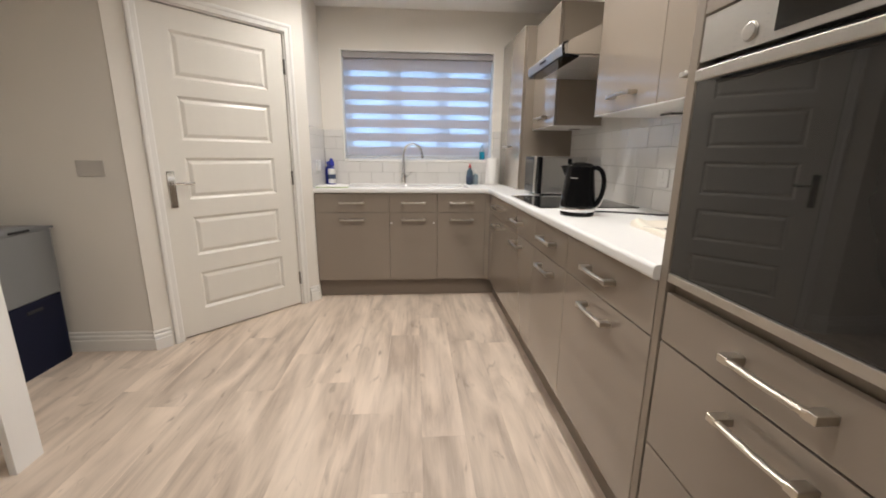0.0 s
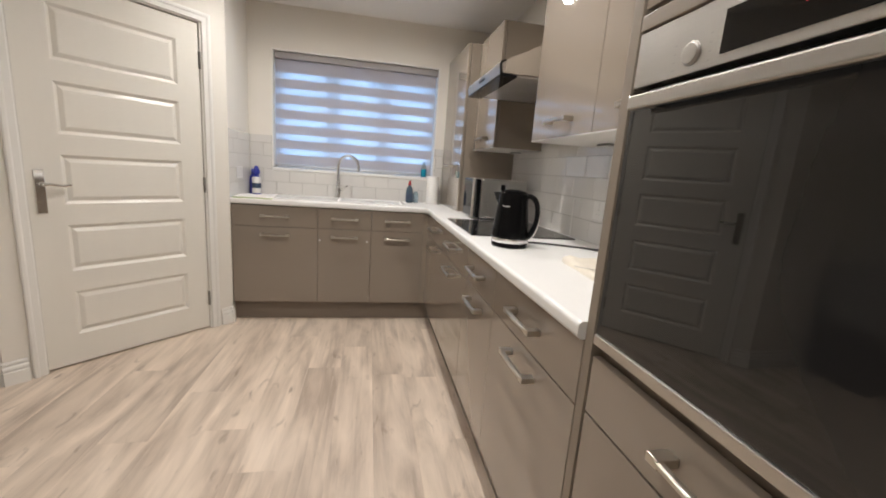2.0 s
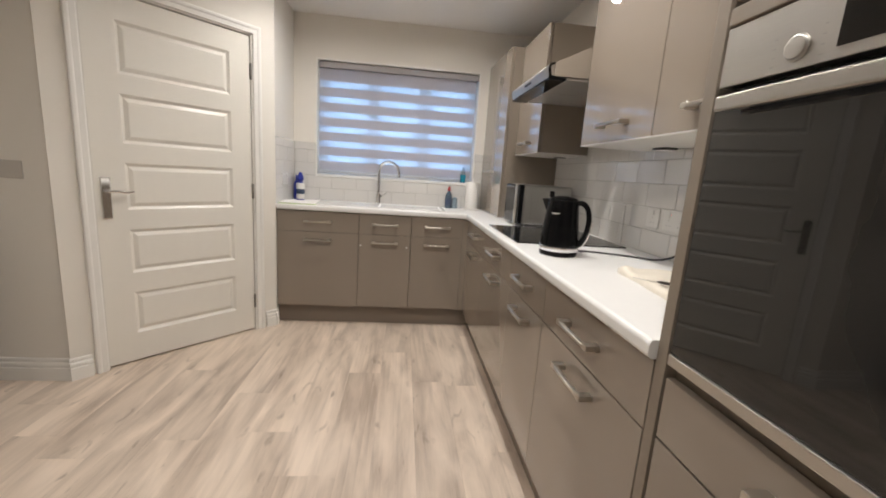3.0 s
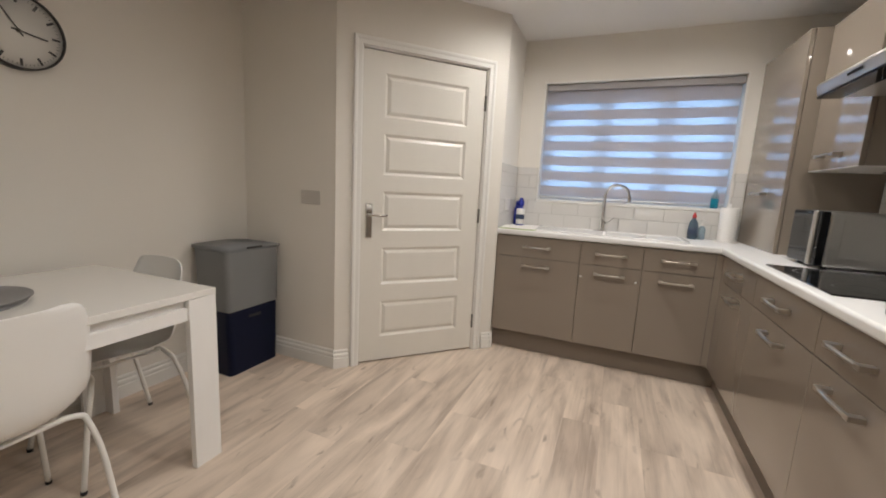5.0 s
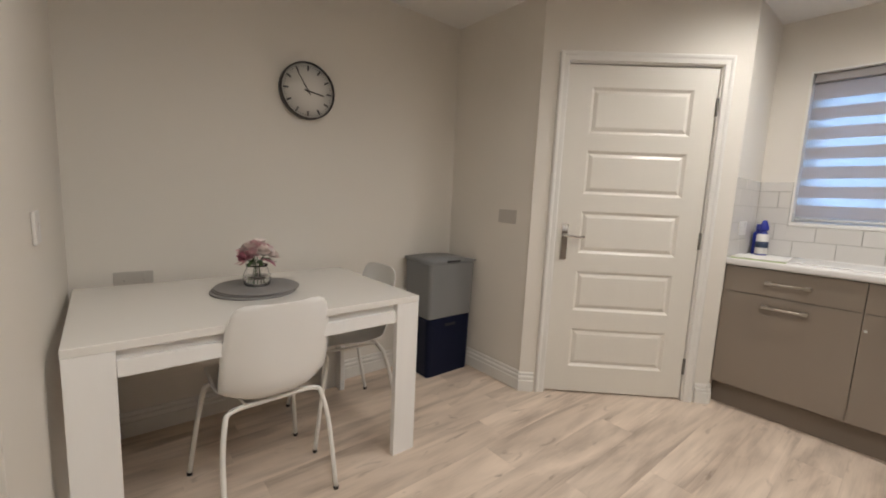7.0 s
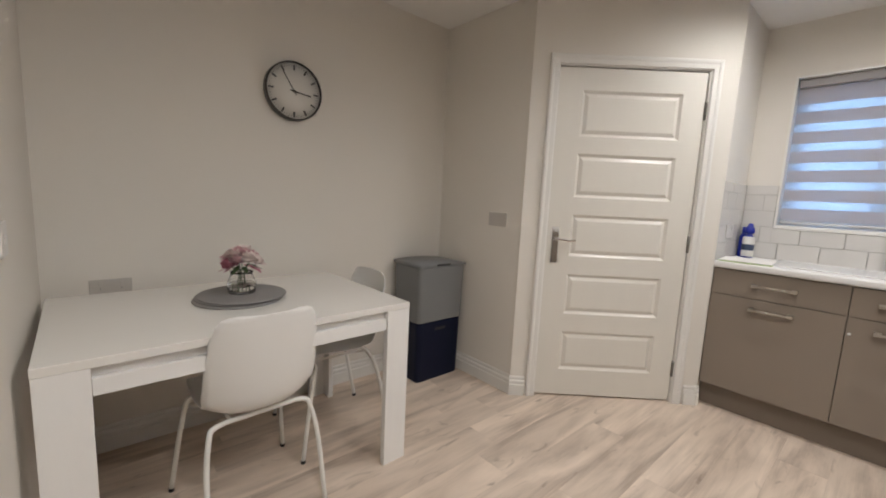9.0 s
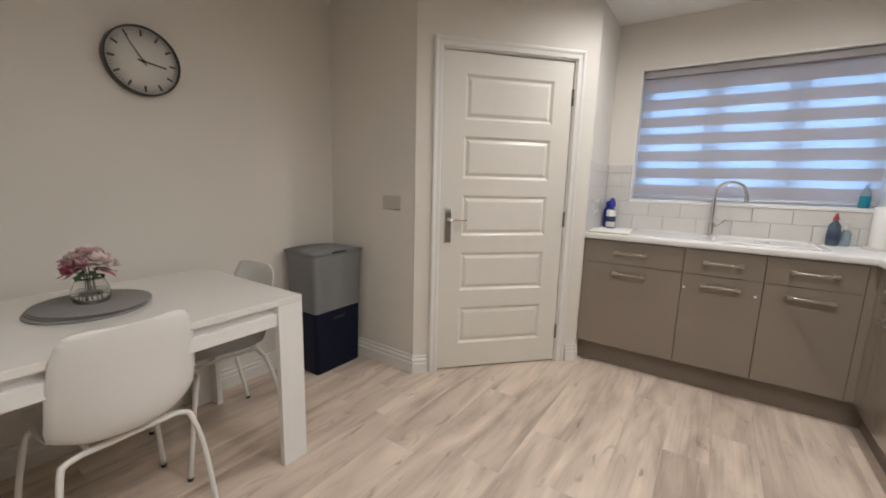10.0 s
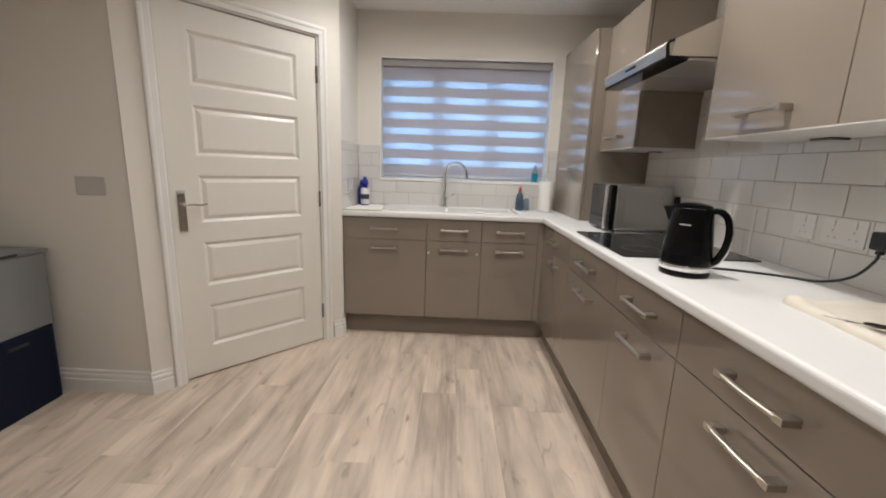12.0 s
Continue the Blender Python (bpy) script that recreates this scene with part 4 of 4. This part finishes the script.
# ---- dining corner ----
TX0, TX1, TY0, TY1, TZ = -0.399, 0.399, -0.592, 0.592, 0.742
table = thing("dining_table", "white high-gloss dining table with slab legs", "table", pose(-1.066, -2.368, 0, 0, 0, 1.2))
part("tabletop", bm_box(TX0, TX1, TY0, TY1, TZ - 0.026, TZ, 0.002), TABLEWHITE, table, "glossy white top")
LEG, WING, SLAB = 0.116, 0.092, 0.028


def corner_leg(sx, sy):
    """Two boards butted into an L round the table's corner."""
    xo, yo = (TX1 - 0.001, TX0 + 0.001)[sx < 0], (TY1 - 0.001, TY0 + 0.001)[sy < 0]
    xa, xw, ya, yt = xo - sx * SLAB, xo - sx * WING, yo - sy * (LEG - 0.002), yo - sy * SLAB
    bm = bm_box(min(xo, xa), max(xo, xa), min(yo, ya), max(yo, ya), 0.0, TZ - 0.0265, 0.0015)
    xa -= sx * 0.0005
    return bm_box(min(xa, xw), max(xa, xw), min(yo, yt), max(yo, yt), 0.0, TZ - 0.0265, 0.0015, bm=bm)


for sx in (-1, 1):
    for sy in (-1, 1):
        part("leg", corner_leg(sx, sy), TABLESIDE, table)
for x0 in (TX0 + 0.010, TX1 - 0.030):
    part("apron", bm_box(x0, x0 + 0.020, TY0 + LEG, TY1 - LEG, 0.632, 0.682, 0.001), TABLESIDE, table)
    part("apron_recess", bm_box(x0 + 0.004 if x0 < 0 else x0 - 0.012, x0 + 0.016 if x0 < 0 else x0 + 0.002, TY0 + LEG, TY1 - LEG, 0.6825, TZ - 0.0265), TABLESIDE, table)
for y0 in (TY0 + 0.02, TY1 - 0.04):
    part("apron", bm_box(TX0 + WING + 0.002, TX1 - WING - 0.002, y0, y0 + 0.020, 0.632, TZ - 0.0265, 0.001), TABLESIDE, table)


def chair_shell():
    """One-piece moulded seat and back; the seat faces +y, the back rises at -y."""
    prof = [(0.225, 0.425), (0.215, 0.448), (0.12, 0.452), (0.0, 0.434), (-0.10, 0.427), (-0.168, 0.448), (-0.200, 0.508), (-0.215, 0.60), (-0.228, 0.70), (-0.237, 0.760), (-0.240, 0.785), (-0.2415, 0.798), (-0.242, 0.804)]
    wid = [0.140, 0.166, 0.188, 0.198, 0.199, 0.201, 0.205, 0.203, 0.192, 0.177, 0.163, 0.141, 0.105]
    curl = [0.0, 0.0, 0.018, 0.034, 0.050, 0.066, 0.066, 0.056, 0.046, 0.038, 0.034, 0.030, 0.022]
    pts = curve_points([(0, y, z) for y, z in prof], 4)
    def along(vals, t):
        k = min(int(t), len(vals) - 2)
        f = t - k
        f = f * f * (3 - 2 * f)
        return vals[k] * (1 - f) + vals[k + 1] * f
    bm = bmesh.new()
    NU = 20
    outer, inner = [], []
    for i, p in enumerate(pts):
        t = i * (len(prof) - 1) / (len(pts) - 1)
        d = (pts[min(i + 1, len(pts) - 1)] - pts[max(i - 1, 0)]).normalized()
        nrm = Vector((0, d.z, -d.y))
        if nrm.z < 0 and t < 4:
            nrm = -nrm
        nrm = Vector((0, -d.z, d.y)) * -1
        w, c = along(wid, t), along(curl, t)
        for store, off in ((outer, 0.0), (inner, 0.006)):
            row = []
            for k in range(NU + 1):
                u = 2 * k / NU - 1
                lift = c * abs(u) ** 2.6 + off
                q = p + nrm * lift
                row.append(bm.verts.new((u * w, q.y, q.z)))
            store.append(row)
    for store in (outer, inner):
        for a, b in zip(store, store[1:]):
            for k in range(NU):
                bm.faces.new((a[k], a[k + 1], b[k + 1], b[k]))
    n = len(pts)
    ring_o = outer[0] + [outer[i][NU] for i in range(1, n)] + outer[-1][::-1][1:] + [outer[i][0] for i in range(n - 2, 0, -1)]
    ring_i = inner[0] + [inner[i][NU] for i in range(1, n)] + inner[-1][::-1][1:] + [inner[i][0] for i in range(n - 2, 0, -1)]
    for k in range(len(ring_o)):
        j = (k + 1) % len(ring_o)
        bm.faces.new((ring_o[k], ring_o[j], ring_i[j], ring_i[k]))
    bmesh.ops.recalc_face_normals(bm, faces=bm.faces[:])
    return smooth(bm)


def shell_chair(m, label):
    c = thing("shell_chair", label, "chair", m, "chairs at the table")
    part("shell", chair_shell(), SHELL, c, "moulded off-white seat and back")
    for y0, y1, hw in ((0.15, 0.225, 0.235), (-0.13, -0.225, 0.212)):
        zt = 0.416
        arc = [(-hw, y1, 0.008), (-0.205, y0 + (y1 - y0) * 0.45, 0.26), (-0.185, y0 + (y1 - y0) * 0.1, 0.385), (-0.168, y0, 0.406), (-0.13, y0, zt)]
        pts = curve_points(arc, 6) + [Vector((0.13 * k / 3, y0, zt)) for k in (-2, -1, 0, 1, 2)] + curve_points([(-x, y, z) for x, y, z in reversed(arc)], 6)
        half = len(pts) // 2
        lg = part("leg_frame", bm_tube(pts, 0.0095, 12), LEGWHITE, c, "bent white steel tube leg pair")
        for s in (-1, 1):
            part("glide", bm_lathe([(0, -0.008), (0.0105, -0.008), (0.0105, 0.006), (0, 0.006)], 12, centre=(s * hw, y1, 0.008)), MATTBLACK, lg, "small dark foot glide")
    for x in (-0.11, 0.11):
        part("rail", bm_tube([(x, -0.13, 0.416), (x, 0.15, 0.416)], 0.007, 8), LEGWHITE, c)
    return c


shell_chair(pose(-0.852, -2.392, 0, 0, 0, 93.5) @ Matrix.Diagonal((0.95, 1, 1, 1)), "off-white moulded shell chair with white tube legs")
shell_chair(pose(-1.130, -1.915, 0, 0, 0, 176), "off-white shell chair tucked under the table's end")

bm = bm_lathe([(0, 0), (0.170, 0), (0.172, 0.002), (0.172, 0.006), (0.170, 0.0075), (0, 0.0075)], 64)
solid("placemat", bm, FELT, "round grey woven placemat on the table", "placemat", m=pose(-1.098, -2.360, TZ), group="stacked placemats")
for k, (dx, dy) in enumerate(((-0.012, 0.010), (-0.004, 0.016))):
    bm = bm_lathe([(0, 0), (0.170, 0), (0.172, 0.002), (0.172, 0.006), (0.170, 0.0075), (0, 0.0075)], 64)
    solid("placemat", bm, FELT, "round grey woven placemat on the table", "placemat", m=pose(-1.098 + dx, -2.360 + dy, TZ + 0.0076 * (k + 1)), group="stacked placemats")

VASE = pose(-1.110, -2.345, TZ + 0.0229)
vase = thing("flower_vase", "small clear glass vase of artificial flowers", "vase", VASE)
part("glass", bm_lathe([(0, 0), (0.048, 0), (0.053, 0.004), (0.058, 0.026), (0.055, 0.050), (0.045, 0.074), (0.0415, 0.083), (0.045, 0.093), (0.0425, 0.093), (0.039, 0.083), (0.0425, 0.074), (0.0525, 0.050), (0.0555, 0.026), (0.050, 0.007), (0, 0.006)], 36), GLASS, vase)
part("water", bm_lathe([(0, 0.0065), (0.0495, 0.0075), (0.0550, 0.026), (0.0535, 0.042), (0, 0.042)], 30), WATER, vase, "clear water")
rf = random.Random(11)
bunch = thing("flower_bunch", "bunch of dusty pink and blush artificial flowers", "flowers", VASE)
heads = []
for k in range(13):
    a = 2 * math.pi * k * 0.382
    r = 0.061 * math.sqrt((k + 0.2) / 13)
    heads.append((r * math.cos(a), r * math.sin(a), 0.164 - 13.0 * r * r + rf.uniform(-0.006, 0.010), rf.uniform(0.036, 0.045)))


def flower_head(cx, cy, cz, size, tilt, mat, parent):
    bm = bmesh.new()
    for ring, (count, rad, up) in enumerate(((5, 0.34, 1.05), (7, 0.62, 0.95), (9, 0.88, 0.70), (10, 1.0, 0.25))):
        for k in range(count):
            a = 2 * math.pi * (k + 0.5 * ring) / count + rf.uniform(-0.2, 0.2)
            rr = rad * size * rf.uniform(0.85, 1.12)
            w = size * 0.42
            c, s = math.cos(a), math.sin(a)
            pts = []
            for f, ww, dz in ((0.08, 0.35, -0.15), (0.45, 0.9, 0.25), (0.8, 1.0, 0.55), (1.0, 0.55, 0.62 + rf.uniform(-0.2, 0.2))):
                for side in (-1, 0, 1):
                    x = rr * f * c - side * w * ww * s
                    y = rr * f * s + side * w * ww * c
                    pts.append(bm.verts.new((x, y, size * (up * dz + 0.12 * abs(side)))))
            for i in range(3):
                for j in range(2):
                    bm.faces.new((pts[i * 3 + j], pts[i * 3 + j + 1], pts[i * 3 + j + 4], pts[i * 3 + j + 3])).smooth = True
    ob = part("flower_head", bm, mat, parent)
    ob.matrix_basis = Matrix.Translation((cx, cy, cz)) @ tilt.to_matrix().to_4x4()


for k, (cx, cy, cz, sz) in enumerate(heads):
    out = Vector((cx * 6, cy * 6, 1)).normalized()
    flower_head(cx, cy, cz, sz, out.to_track_quat("Z", "Y"), (PETAL_PINK, PETAL_PALE, PETAL_PALE, PETAL_DARK, PETAL_PALE, PETAL_PINK, PETAL_PALE)[k % 7], bunch)
    if k % 2 == 0:
        part("stem", bm_tube(curve_points([(cx * 0.5, cy * 0.5, 0.012), (cx * 0.30, cy * 0.30, 0.085), (cx * 0.95, cy * 0.95, cz - 0.002)], 5), 0.0018, 6), LEAF, bunch)
for k in range(12):
    a = 2 * math.pi * k / 12 + rf.uniform(-0.2, 0.2)
    L = rf.uniform(0.075, 0.105)
    bm = bmesh.new()
    rows = []
    for f, w in ((0.35, 0.003), (0.6, 0.010), (0.85, 0.008), (1.0, 0.001)):
        c, s = math.cos(a), math.sin(a)
        z = 0.124 - 0.030 * f * f + rf.uniform(-0.004, 0.004)
        rows.append([bm.verts.new((L * f * c - q * w * s, L * f * s + q * w * c, z + 0.002 * abs(q))) for q in (-1, 0, 1)])
    for r0, r1 in zip(rows, rows[1:]):
        for j in range(2):
            bm.faces.new((r0[j], r0[j + 1], r1[j + 1], r1[j]))
    part("leaf", smooth(bm), (LEAF, PETAL_DARK, PETAL_PINK, LEAF)[k % 4], bunch)

# stacking bin
BX0, BX1, BY0, BY1 = -1.490, -1.205, -1.300, -0.912


def bin_body(x0, x1, y0, y1, z0, z1, taper, r=0.028):
    """Rounded-corner tub, narrower at its foot."""
    bm = bmesh.new()
    cx, cy = (x0 + x1) / 2, (y0 + y1) / 2
    hx, hy = (x1 - x0) / 2, (y1 - y0) / 2
    rings = []
    for z, k, inset in ((z0, 1 - taper, 0.006), (z0 + 0.006, 1 - taper, 0.0), (z1 - 0.006, 1.0, 0.0), (z1, 1.0, 0.005)):
        ring = []
        for qx, qy, a0 in ((1, 1, 0), (-1, 1, 90), (-1, -1, 180), (1, -1, 270)):
            for s in range(5):
                a = radians(a0 + 22.5 * s)
                ring.append(bm.verts.new((cx + (qx * (hx * k - r) + (r - inset) * math.cos(a)), cy + (qy * (hy * k - r) + (r - inset) * math.sin(a)), z)))
        rings.append(ring)
    for a, b in zip(rings, rings[1:]):
        for i in range(len(a)):
            j = (i + 1) % len(a)
            bm.faces.new((a[i], a[j], b[j], b[i]))
    bm.faces.new(rings[0][::-1])
    bm.faces.new(rings[-1])
    bmesh.ops.recalc_face_normals(bm, faces=bm.faces[:])
    return bm


bin_thing = thing("recycling_bin", "two-tier stacking bin, grey above navy", "bin", pose(0, 0, 0))
low = part("lower_tub", bin_body(BX0 + 0.008, BX1 - 0.008, BY0 + 0.010, BY1 - 0.010, 0.0, 0.398, 0.03), BINNAVY, bin_thing, "navy blue lower tub")
up = part("upper_tub", bin_body(BX0, BX1, BY0, BY1, 0.4, 0.765, 0.035), BINGREY, bin_thing, "grey upper tub")
own = bmesh.new()
rows = []
for i in range(13):
    u = i / 12
    y = BY0 - 0.002 + (BY1 - BY0 + 0.004) * u
    rows.append([own.verts.new((x, y, 0.783 + 0.010 * math.sin(math.pi * u) - 0.006 * u)) for x in (BX0 - 0.002, BX1 + 0.003)])
for a, b in zip(rows, rows[1:]):
    own.faces.new((a[0], a[1], b[1], b[0])).smooth = True
ext = bmesh.ops.extrude_edge_only(own, edges=[e for e in own.edges if e.is_boundary])
for g in ext["geom"]:
    if isinstance(g, bmesh.types.BMVert):
        g.co.z = 0.7655
bmesh.ops.recalc_face_normals(own, faces=own.faces[:])
lid = part("lid", own, BINGREY, bin_thing, "shallow grey lid")
# both grips are raised black bars, painting the shade of a notch
part("lid_grip", bm_box(BX1 + 0.001, BX1 + 0.010, -1.165, -1.055, 0.770, 0.782, 0.003), MATTBLACK, lid, "dark bar for the shade in the lid's grip notch")
part("grip", bm_box(BX1 - 0.008, BX1 - 0.002, -1.155, -1.065, 0.340, 0.358, 0.003), MATTBLACK, low, "dark bar for the shade in the hand grip slot")

# wall clock
clock = thing("wall_clock", "round silver-faced wall clock with dark rim", "clock", pose(LEFT, -1.970, 1.731, 90, 0, 90))
R = 0.150
part("rim", bm_lathe([(R - 0.007, 0.006), (R - 0.0065, 0.040), (R - 0.003, 0.043), (R, 0.038), (R, 0.0003), (0, 0.0003), (0, 0.003), (R - 0.007, 0.003)], 64), CLOCKDARK, clock, "dark grey rim")
face = part("face", bm_lathe([(0, 0.0262), (R - 0.0072, 0.0262), (R - 0.0072, 0.020), (0, 0.020)], 64), CLOCKFACE, clock, "pale silver dial")
for h in range(12):
    mk = part("hour_mark", bm_box(-0.0045, 0.0045, R - 0.044, R - 0.016, 0.0264, 0.0272), CLOCKDARK, face)
    mk.matrix_basis = pose(0, 0, 0, 0, 0, -30 * h)


own = bmesh.new()
for q in range(60):
    if q % 5:
        tick = bm_box(-0.0008, 0.0008, R - 0.025, R - 0.018, 0.0264, 0.0270)
        bmesh.ops.rotate(tick, verts=tick.verts[:], cent=(0, 0, 0), matrix=Matrix.Rotation(math.pi * q / 30, 3, "Z"))
        join(own, tick)
part("minute_track", own, CLOCKDARK, face, "fine minute ticks")


def hand(name, length, w, z, degrees):
    hnd = part(name, bm_box(-w, w, -0.022, length, z, z + 0.0012), CLOCKDARK, clock)
    hnd.matrix_basis = pose(0, 0, 0, 0, 0, -degrees)


hand("hour_hand", 0.092, 0.0034, 0.029, 98)
hand("minute_hand", 0.110, 0.0024, 0.0305, 327)
part("hub", bm_lathe([(0, 0.0262), (0.007, 0.0262), (0.007, 0.033), (0, 0.033)], 16), CLOCKDARK, clock)

# plates on the walls
socket("blank_plate", "double grey blanking plate on the cream wall", pose(-0.972, SWITCHY, 1.088, 0, 0, 0), 2, GREYPLATE, False)
socket("wall_socket", "double grey socket above the table on the wall", pose(LEFT, -2.765, 0.744, 0, 0, 90), 2, GREYPLATE, True)
sw = thing("light_switch", "white wall switch near the table", "switch", pose(-0.72, NEARY, 1.06, 0, 0, 180))
part("faceplate", bm_box(-0.043, 0.043, -0.009, -0.0003, -0.043, 0.043, 0.003), WHITEPLASTIC, sw)
part("rocker", bm_box(-0.008, 0.008, -0.0125, -0.0088, -0.014, 0.014, 0.0015), WHITEPLASTIC, sw)


# ---- ceiling lamps ----
spot_ring = [(0.030, -0.002), (0.043, -0.004), (0.045, 0.0), (0.032, 0.001), (0.030, 0.02), (0.030, -0.002)]
lamp0 = None
# the assumed dining-side lamp is a copy and carries the same label
for sx, sy, share in SPOTS:
    if lamp0 is None:
        lamp0 = thing("downlight", "small round recessed ceiling downlight, lit", "lamp", pose(sx, sy, CEILING), "ceiling downlights")
        part("rim", bm_lathe(spot_ring, 28), STEEL, lamp0, "steel rim")
        part("bulb", bm_lathe([(0, -0.001), (0.029, -0.001), (0.029, 0.0), (0, 0.0)], 24), LAMPGLOW, lamp0, "glowing diffuser")
    else:
        copy_thing(lamp0, pose(sx, sy, CEILING))
    d = bpy.data.lights.new("downlight_beam", "SPOT")
    d.energy, d.color, d.spot_size, d.spot_blend, d.shadow_soft_size = SPOT_POWER * share, (1.0, 0.955, 0.90), radians(176), 0.86, 0.024
    li = new("downlight_beam", d)
    li.location = (sx, sy, CEILING - 0.012)

# ---- wall tiles ----
TW, TH, JOINT, TT = 0.200, 0.100, 0.0025, 0.007


def tile_mesh(w, h):
    return mesh_of("tile", bm_box(0, w, -TT, 0, 0, h, 0.0012, 1), TILE)


tile_cache = {}


def tiles_on(name, label, m, x0, x1, z0, z1, holes=(), shift=0.0):
    """Half-bond tiling on the plane y = 0 of m, facing -y, with a grout bed behind it."""
    bed = bmesh.new()
    rows = []
    z, r = z0, 0
    while z < z1 - 0.012:
        h = min(TH, z1 - z)
        x = x0 - (TW + JOINT) * ((r % 2) * 0.5 + shift)
        while x < x1:
            a, b = max(x, x0), min(x + TW, x1)
            segs = [(a, b, h)]
            for hx0, hx1, hz0, hz1 in holes:
                if z + h > hz0 + 0.001 and z < hz1 - 0.005:
                    cut = [s for a2, b2, h2 in segs for s in ((a2, min(b2, hx0), h2), (max(a2, hx1), b2, h2)) if s[1] - s[0] > 0.01]
                    if hz0 - z > 0.02:
                        cut += [(max(a2, hx0), min(b2, hx1), hz0 - z) for a2, b2, h2 in segs if min(b2, hx1) - max(a2, hx0) > 0.01]
                    segs = cut
            rows += [(a2, b2, z, h2) for a2, b2, h2 in segs if b2 - a2 > 0.012]
            x += TW + JOINT
        z += TH + JOINT
        r += 1
    for a, b, zz, h in rows:
        bm_box(a - JOINT, b + JOINT, -TT + 0.0022, -0.0003, zz - JOINT, zz + h + 0.0005, bm=bed)
    bedob = solid(name, bed, GROUT, label, "tiling", "structure", m)
    for a, b, zz, h in rows:
        key = (round(b - a, 3), round(h, 3))
        if key not in tile_cache:
            tile_cache[key] = tile_mesh(*key)
        t = new("tile", tile_cache[key])
        t.parent = bedob
        t.matrix_basis = pose(a, 0, zz)


tiles_on("splashback_north", "white brick-bond tiles round the window", pose(0, BACK, 0), 0.008, 1.586, 0.917, 1.385, [(WIN[0] - 0.004, WIN[1] + 0.004, WIN[2] - 0.002, 9)])
tiles_on("splashback_west", "white brick-bond tiles beside the sink", pose(0, 0, 0, 0, 0, 90), -0.02, BACK - 0.008, 0.917, 1.385)
tiles_on("splashback_east", "white brick-bond tiles behind the hob", pose(RIGHT, 0, 0, 0, 0, -90), 0.126, 2.324, 0.917, 1.62,
         [(0.0, 0.614, WU0 - 0.006, 9), (1.21, 2.4, WU0 - 0.006, 9)], 0.3)

# ---- floor ----
floor = solid("floor", bm_box(LEFT - T, RIGHT + T, HALLY - T, BACK + 0.25, -0.10, -0.0085), DARKGAP, "pale washed-oak plank floor", "floor", "structure")
PW, PL, PG = 0.187, 1.285, 0.0002
rnd = random.Random(5)
plank_cache = {}
x = LEFT - 0.07
while x < RIGHT:
    y = HALLY - rnd.random() * PL
    while y < BACK:
        a, b = max(y, HALLY), min(y + PL, BACK)
        w = min(PW, RIGHT - x)
        if b - a > 0.03:
            key = (round(b - a, 3), round(w, 3))
            if key not in plank_cache:
                plank_cache[key] = mesh_of("plank", bm_box(PG, key[1] - PG, PG, key[0] - PG, -0.008, 0.0), PLANK)
            p = new("plank", plank_cache[key])
            p.parent = floor
            p.matrix_basis = pose(x, a, 0)
        y += PL
    x += PW
